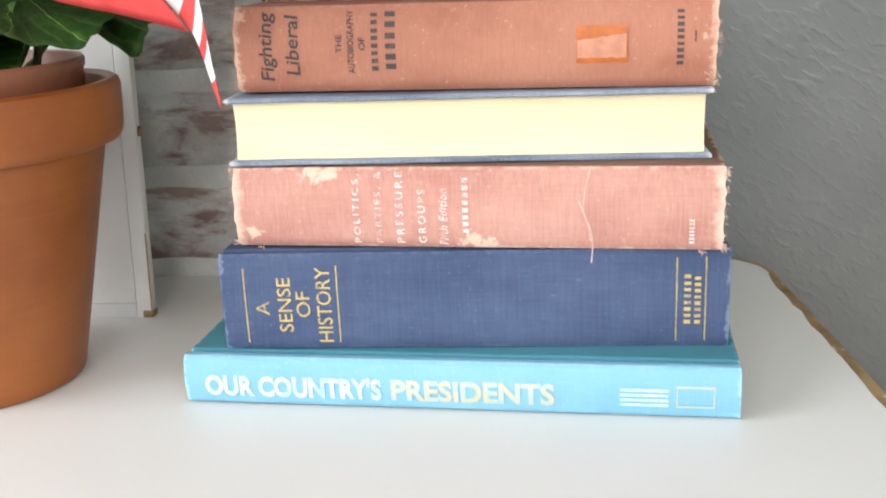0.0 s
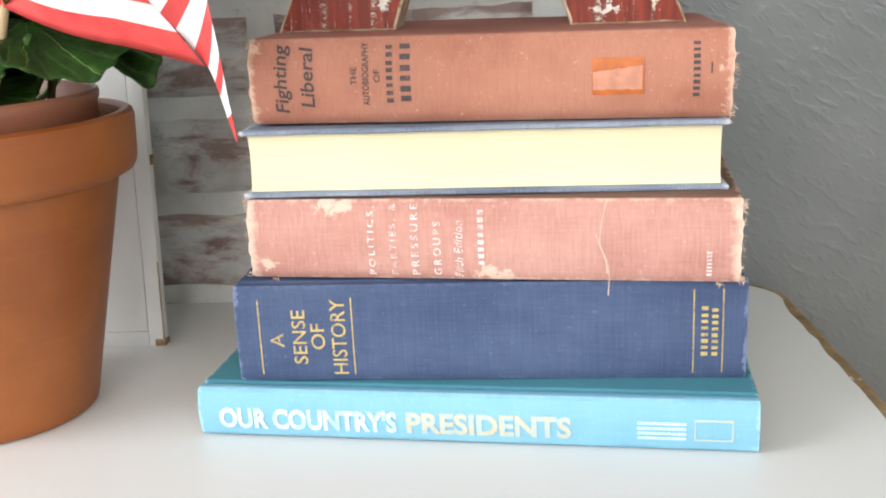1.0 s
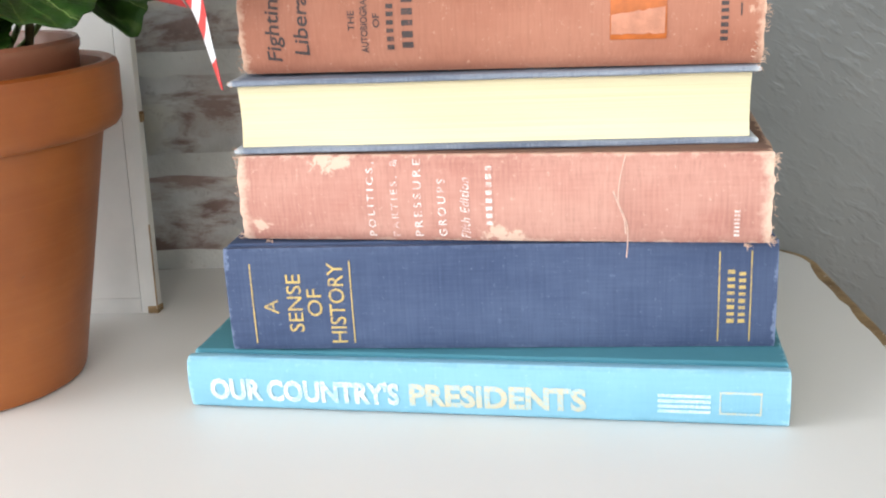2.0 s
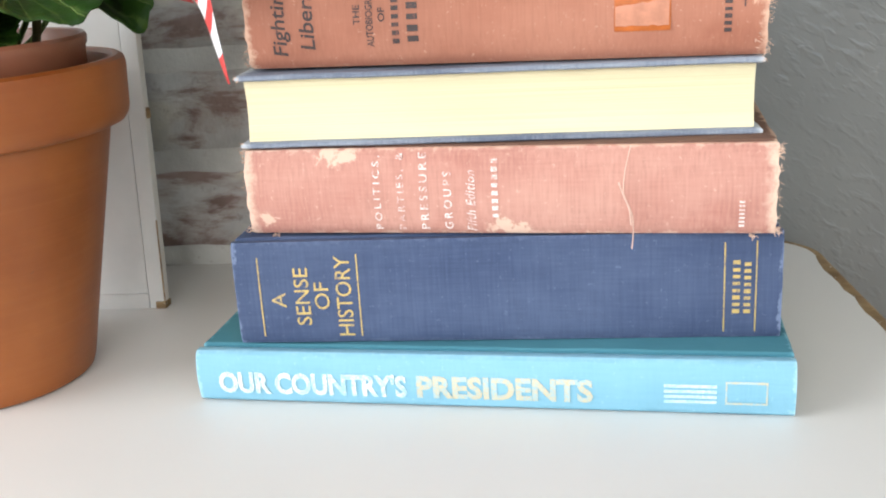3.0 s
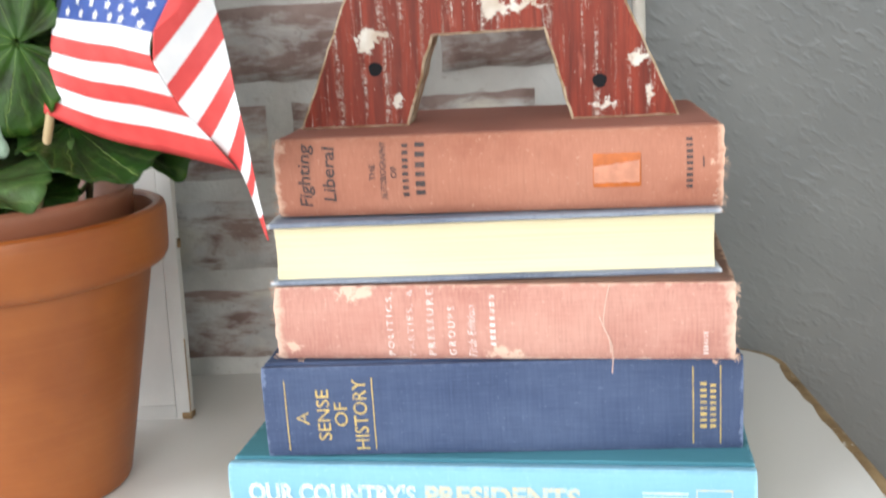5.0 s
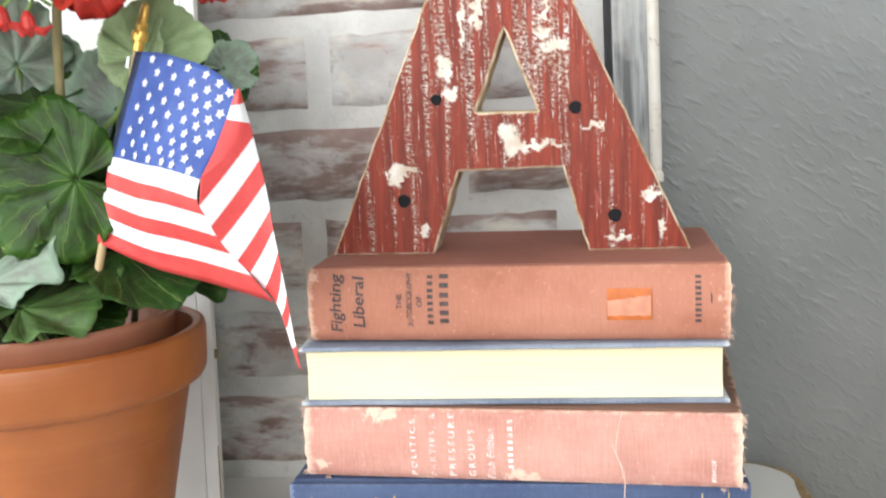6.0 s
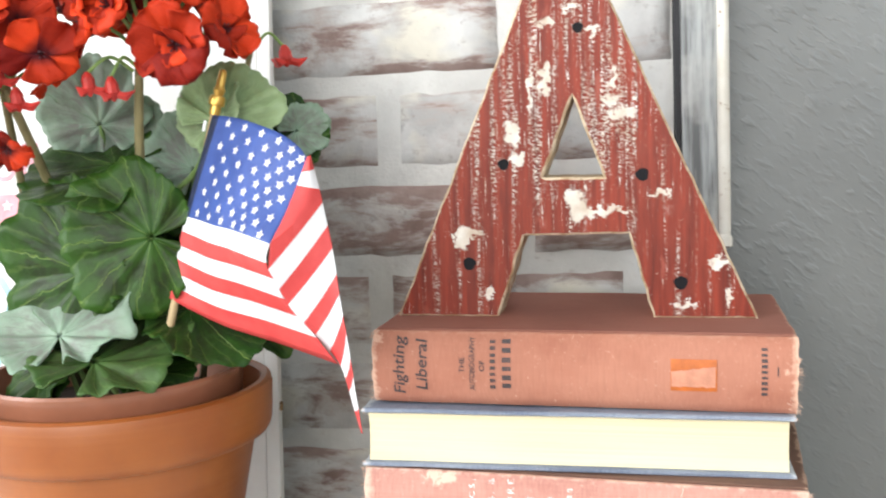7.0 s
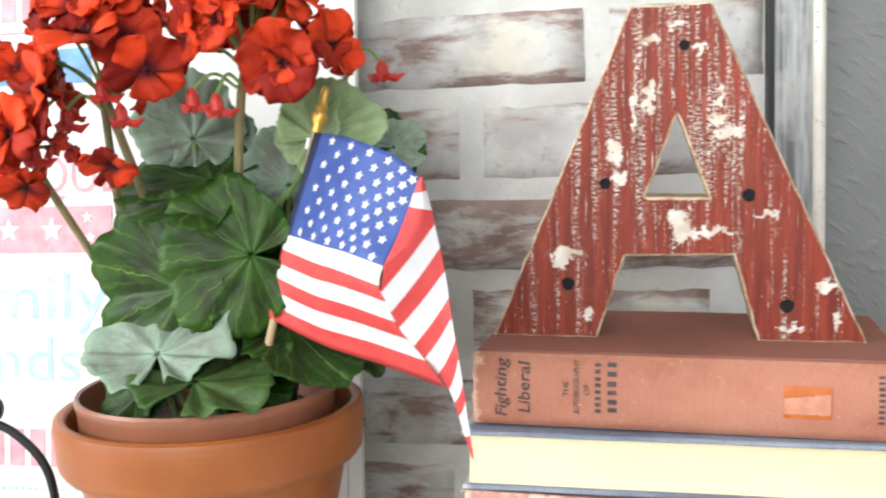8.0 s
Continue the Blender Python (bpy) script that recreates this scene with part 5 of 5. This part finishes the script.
# the larger blooms on the near side of the clusters
for c, n, r, kind, turn in (
        ((-0.3261, -0.0200, 0.3329), (-0.55, -0.8, 0.15), 0.0275, 1, 0.4),
        ((-0.2988, -0.0200, 0.3591), (0.1, -0.45, 0.85), 0.027, 2, 1.1),
        ((-0.2733, -0.0080, 0.3421), (0.55, -0.75, -0.25), 0.0225, 4, 2),
        ((-0.2937, -0.0120, 0.2936), (0.2, -0.6, -0.75), 0.0185, 1, 0.9),
        ((-0.3128, -0.0160, 0.3028), (-0.5, -0.7, -0.5), 0.0135, 2, 2.6),
        ((-0.3467, -0.0200, 0.3112), (-0.3, -0.9, 0.1), 0.026, 3, 3.1),
        ((-0.3471, -0.0100, 0.2826), (0.3, -0.6, -0.7), 0.018, 4, 0.2),
):
    flower(c, n, r, kind, turn)


def bud(base, tip, r):
    """A small drooping red bud on a bent green stalk."""
    base, tip = Vector(base), Vector(tip)
    top = (base + tip) / 2 + Vector((0, 0, 0.010))
    b = part("bud_stalk", tube(bmesh.new(), curve([base, top, tip + Vector((0, 0, 0.004))], 6), [0.0010] * 13, 6), M_GREEN, plant)
    bm = bmesh.new()
    line = [tip + Vector((0.0012 * k * 0.2, 0, 0.005 - 0.0022 * k)) for k in range(7)]
    tube(bm, line, [r * q for q in (0.35, 0.75, 1.0, 0.95, 1.15, 0.7, 0.15)], 9)
    for a in (0.4, 2.5, 4.4):
        e = line[4]
        tube(bm, [e, e + Vector((math.cos(a) * r * 2.0, math.sin(a) * r * 1.2, -0.002)), e + Vector((math.cos(a) * r * 3.4, math.sin(a) * r * 2, 0.001))], [r * 0.6, r * 0.7, r * 0.1], 6)
    part("bud", bm, M_BUD, plant, "small drooping red bud")


bud((-0.191, 0.084, 0.346), (-0.1755, 0.092, 0.342), 0.0040)
bud((-0.192, 0.084, 0.346), (-0.202, 0.083, 0.351), 0.0040)
bud((-0.234, 0.020, 0.334), (-0.2425, 0.006, 0.324), 0.0036)
bud((-0.236, 0.020, 0.332), (-0.2560, 0.006, 0.327), 0.0036)
bud((-0.307, 0.008, 0.325), (-0.2920, -0.004, 0.320), 0.0036)
bud((-0.309, 0.008, 0.322), (-0.3240, -0.004, 0.318), 0.0036)
bud((-0.310, 0.008, 0.330), (-0.3010, -0.006, 0.333), 0.0036)
bud((-0.353, 0.000, 0.304), (-0.3420, -0.008, 0.300), 0.0036)

# ---------------------------------------------------------------- small flag stuck in the pot
flag = thing("small_flag", pose(0, 0, 0), "small striped American flag on a wooden stick with a gold tip", "flag")
P_BASE, P_TOP = Vector((-0.2385, 0.0195, 0.146)), Vector((-0.1975, 0.0370, 0.311))
part("stick", tube(bmesh.new(), [P_BASE, P_BASE.lerp(P_TOP, 0.5), P_TOP], 0.0023, 12), M_DOWEL, flag, "pale wooden stick")
ax = (P_TOP - P_BASE).normalized()
bm = bmesh.new()
tube(bm, [P_TOP + ax * d for d in (-0.004, 0.001, 0.0012, 0.004, 0.0065, 0.0067, 0.010, 0.012, 0.020, 0.0215)],
     [0.0030, 0.0030, 0.0042, 0.0046, 0.0040, 0.0026, 0.0034, 0.0024, 0.0022, 0.0010], 14)
part("finial", bm, M_GOLD, flag, "gold plastic tip")
HOIST = [Vector(p) for p in ((-0.1985, 0.0340, 0.3070), (-0.2150, 0.0260, 0.2520), (-0.2265, 0.0240, 0.2060))]
HOIST = curve(HOIST, 12)
TOPE = curve([(-0.1985, 0.0340, 0.3070), (-0.180, 0.024, 0.3050), (-0.163, 0.012, 0.3010), (-0.147, 0.002, 0.2960), (-0.136, -0.006, 0.2900), (-0.1300, -0.0105, 0.2840)], 8)
FOLD = curve([(-0.1300, -0.0105, 0.2840), (-0.1378, -0.0220, 0.2602), (-0.1443, -0.0330, 0.2443), (-0.1464, -0.0335, 0.2345), (-0.1437, -0.0310, 0.2258),
              (-0.1390, -0.0250, 0.2117), (-0.1320, -0.0184, 0.1998), (-0.1195, -0.0112, 0.1790)], 8)
BOTE = curve([(-0.2265, 0.0240, 0.2060), (-0.2088, 0.020, 0.1983), (-0.1895, 0.013, 0.1925), (-0.1709, 0.008, 0.1886), (-0.1533, 0.001, 0.1859), (-0.1195, -0.0112, 0.1790)], 8)
FOLD_V = (0.0, 0.30, 0.54, 0.62, 0.70, 0.80, 0.89, 1.0)


def fold_at(v):
    for k in range(7):
        if v <= FOLD_V[k + 1]:
            return along(FOLD, (k + (v - FOLD_V[k]) / (FOLD_V[k + 1] - FOLD_V[k])) / 7)
    return FOLD[-1]


def hoist_at(v):
    return along(HOIST, v / 0.54 * 0.5 if v < 0.54 else 0.5 + (v - 0.54) / 0.46 * 0.5)


def flag_at(u, v):
    t, b, h, f = along(TOPE, u), along(BOTE, u), hoist_at(v), fold_at(v)
    c = t * (1 - v) + b * v + h * (1 - u) + f * u - (HOIST[0] * (1 - u) * (1 - v) + TOPE[-1] * u * (1 - v) + HOIST[-1] * (1 - u) * v + BOTE[-1] * u * v)
    return c + Vector((0, -0.004, 0.001)) * math.sin(u * math.pi) * math.sin(3.1 * v + 0.4)


def flag_patch(fn, stripes, colour, name, label):
    bm = bmesh.new()
    nu, nv = 36, 3
    rows, cols = [], []
    for s in range(stripes):
        for k in range(nv):
            rows.append((s + k / nv) / stripes)
            cols.append(s)
    rows.append(1.0)
    grid = [[bm.verts.new(fn(i / nu, v)) for i in range(nu + 1)] for v in rows]
    for r in range(len(rows) - 1):
        for i in range(nu):
            f = bm.faces.new((grid[r][i], grid[r + 1][i], grid[r + 1][i + 1], grid[r][i + 1]))
            f.material_index = colour(cols[r], i / nu)
    ob = part(name, bm, M_RED, flag, label)
    for mt in (M_WHITE, M_BLUE, M_NAVY):
        ob.data.materials.append(mt)
    md = ob.modifiers.new("thickness", "SOLIDIFY")
    md.thickness = 0.0003
    return ob


cloth_field = flag_patch(flag_at, 13, lambda s, u: (3 if u < 0.055 else 2) if s < 7 else (0 if s % 2 == 0 else 1), "cloth", "red and white striped cloth with a blue star field")
# the cloth's outer half, folded back past the ridge
RIDGE = curve([(-0.1300, -0.0112, 0.2850), (-0.1375, -0.0226, 0.2604), (-0.1438, -0.0338, 0.2444), (-0.1458, -0.0342, 0.2345), (-0.1432, -0.0316, 0.2260), (-0.1385, -0.0256, 0.2120),
               (-0.1318, -0.0186, 0.2000), (-0.1253, -0.0112, 0.1886), (-0.1170, -0.0120, 0.1774), (-0.1078, -0.0240, 0.1595), (-0.1036, -0.0290, 0.1500)], 8)
RIDGE_F = (0.0, 0.17, 0.302, 0.379, 0.447, 0.543, 0.617, 0.685, 0.766, 0.926, 1.0)
OUTER = curve([(-0.1290, -0.0100, 0.2860), (-0.1224, -0.0140, 0.2622), (-0.1168, -0.0180, 0.2376), (-0.1132, -0.0220, 0.2152), (-0.1086, -0.0260, 0.1901), (-0.1030, -0.0300, 0.1495)], 8)
RB = (0, 0.05, 0.09, 0.40, 0.48, 0.535, 0.60, 0.645, 0.705, 0.76, 0.81, 0.855, 0.93, 1.0)
SB = (0, 0.05, 0.12, 0.165, 0.25, 0.335, 0.43, 0.505, 0.59, 0.66, 0.745, 0.81, 0.915, 1.0)


def pick(line, marks, f):
    for k in range(len(marks) - 1):
        if f <= marks[k + 1]:
            return along(line, (k + (f - marks[k]) / (marks[k + 1] - marks[k])) / (len(marks) - 1))
    return line[-1]


OUTER_F = (0.0, 0.167, 0.354, 0.52, 0.708, 1.0)


def outer_at(u, v):
    x = v * 13
    k = min(int(x), 12)
    a = pick(RIDGE, RIDGE_F, RB[k] + (RB[k + 1] - RB[k]) * (x - k))
    b = pick(OUTER, OUTER_F, SB[k] + (SB[k + 1] - SB[k]) * (x - k))
    return a.lerp(b, u) + Vector((0.001, -0.002, 0)) * math.sin(u * math.pi)


flag_patch(outer_at, 13, lambda s, u: 0 if s % 2 == 0 else 1, "folded_cloth", "red and white striped cloth folded back")
small_star = star_mesh(0.0029)
for row in range(9):
    for col in range(6 if row % 2 == 0 else 5):
        u = 0.155 + (col + (0 if row % 2 == 0 else 0.5)) * 0.152
        v = 0.035 + row * 0.0585
        if u > 0.97:
            continue
        p = flag_at(u, v)
        du, dv = (flag_at(u + 0.01, v) - p).normalized(), (flag_at(u, v + 0.01) - p).normalized()
        n = du.cross(dv).normalized()
        if n.y > 0:
            n = -n
        up = -(dv - du * dv.dot(du)).normalized()
        o = link_mesh("star", small_star, cloth_field)
        x = up.cross(-n)
        o.matrix_world = Matrix.Translation(p + n * 0.0005) @ Matrix((x, -n, up)).transposed().to_4x4()
part("stitching", bar((-0.0008, 0.0), (0.0008, 0.006), lambda x, z: 0.0), M_WHITE, flag, "white label tag").matrix_world = \
    Matrix.Translation((-0.2010, 0.0265, 0.2985)) @ Matrix.Rotation(radians(14), 4, "Y")

# the plant and the flag stand a little askew in the pot
ASKEW = pose(-0.2237, 0.0486, 0.2634, 1.65, 0.87, -0.27) @ sized(1.008, 1.008, 1.008) @ pose(0.2319, -0.0208, -0.2502)
plant.matrix_world = ASKEW
flag.matrix_world = ASKEW

# ---------------------------------------------------------------- brick wall behind
brick_wall = tagged(part("brick_wall", box(bmesh.new(), (-0.90, 0.2657, 0.0), (0.0690, 0.2985, 0.85)), M_MORTAR, smooth=False),
                    "whitewashed brick wall panel with pale mortar joints", "wall", kind="structure")


def brick_mesh(w, h, seed):
    rng = random.Random(seed)
    bm = bmesh.new()
    nx, nz = max(3, int(w / 0.013)), 4
    front = [[None] * (nz + 1) for _ in range(nx + 1)]
    back = [[None] * (nz + 1) for _ in range(nx + 1)]
    for i in range(nx + 1):
        for j in range(nz + 1):
            x, z = w * (i / nx - 0.5), h * (j / nz - 0.5)
            e = i in (0, nx) or j in (0, nz)
            q = Vector((x * 70 + seed * 3.7, z * 70, seed))
            dx, dz = 0.0026 * noise.noise(q), 0.0030 * noise.noise(q + Vector((5, 5, 5)))
            front[i][j] = bm.verts.new((x * (0.985 if e else 1) + dx, (0.0018 if e else 0) + 0.0012 * noise.noise(q * 1.5), z * (0.96 if e else 1) + dz))
            if e:
                back[i][j] = bm.verts.new((x + dx, 0.0045, z + dz))
    for i in range(nx):
        for j in range(nz):
            bm.faces.new((front[i][j], front[i + 1][j], front[i + 1][j + 1], front[i][j + 1]))
    rim = [(i, 0) for i in range(nx)] + [(nx, j) for j in range(nz)] + [(i, nz) for i in range(nx, 0, -1)] + [(0, j) for j in range(nz, 0, -1)]
    for (i, j), (k, l) in zip(rim, rim[1:] + rim[:1]):
        bm.faces.new((front[i][j], back[i][j], back[k][l], front[k][l]))
    me = bpy.data.meshes.new("brick")
    bmesh.ops.recalc_face_normals(bm, faces=bm.faces)
    bm.to_mesh(me)
    bm.free()
    me.polygons.foreach_set("use_smooth", [True] * len(me.polygons))
    me.materials.append(M_BRICK)
    return me


BW, BH, PITCH, GAP = 0.174, 0.0530, 0.0675, 0.0165
BRICKS = [brick_mesh(BW, BH, s) for s in range(6)]
JOINT = {0: -0.150, 1: -0.055, 2: -0.150, 3: -0.232, 4: -0.138, 5: -0.045, 6: -0.16, 7: -0.08, 8: -0.17, 9: -0.08, 10: -0.17, 11: -0.08}
count = 0
for row in range(12):
    z = 0.0132 + row * PITCH + BH / 2
    start = JOINT[row] - (BW + GAP) * 4
    for k in range(6):
        x0 = start + GAP / 2 + k * (BW + GAP)
        x1 = x0 + BW
        if x1 < -0.88 or x0 > 0.04:
            continue
        if x1 > 0.0682:
            me = brick_mesh(0.0682 - x0, BH, 50 + row)
            xc = (x0 + 0.0682) / 2
        else:
            me = BRICKS[count % 6]
            xc = (x0 + x1) / 2
        o = link_mesh("brick", me, brick_wall)
        o.location = (xc, 0.2630, z)
        count += 1
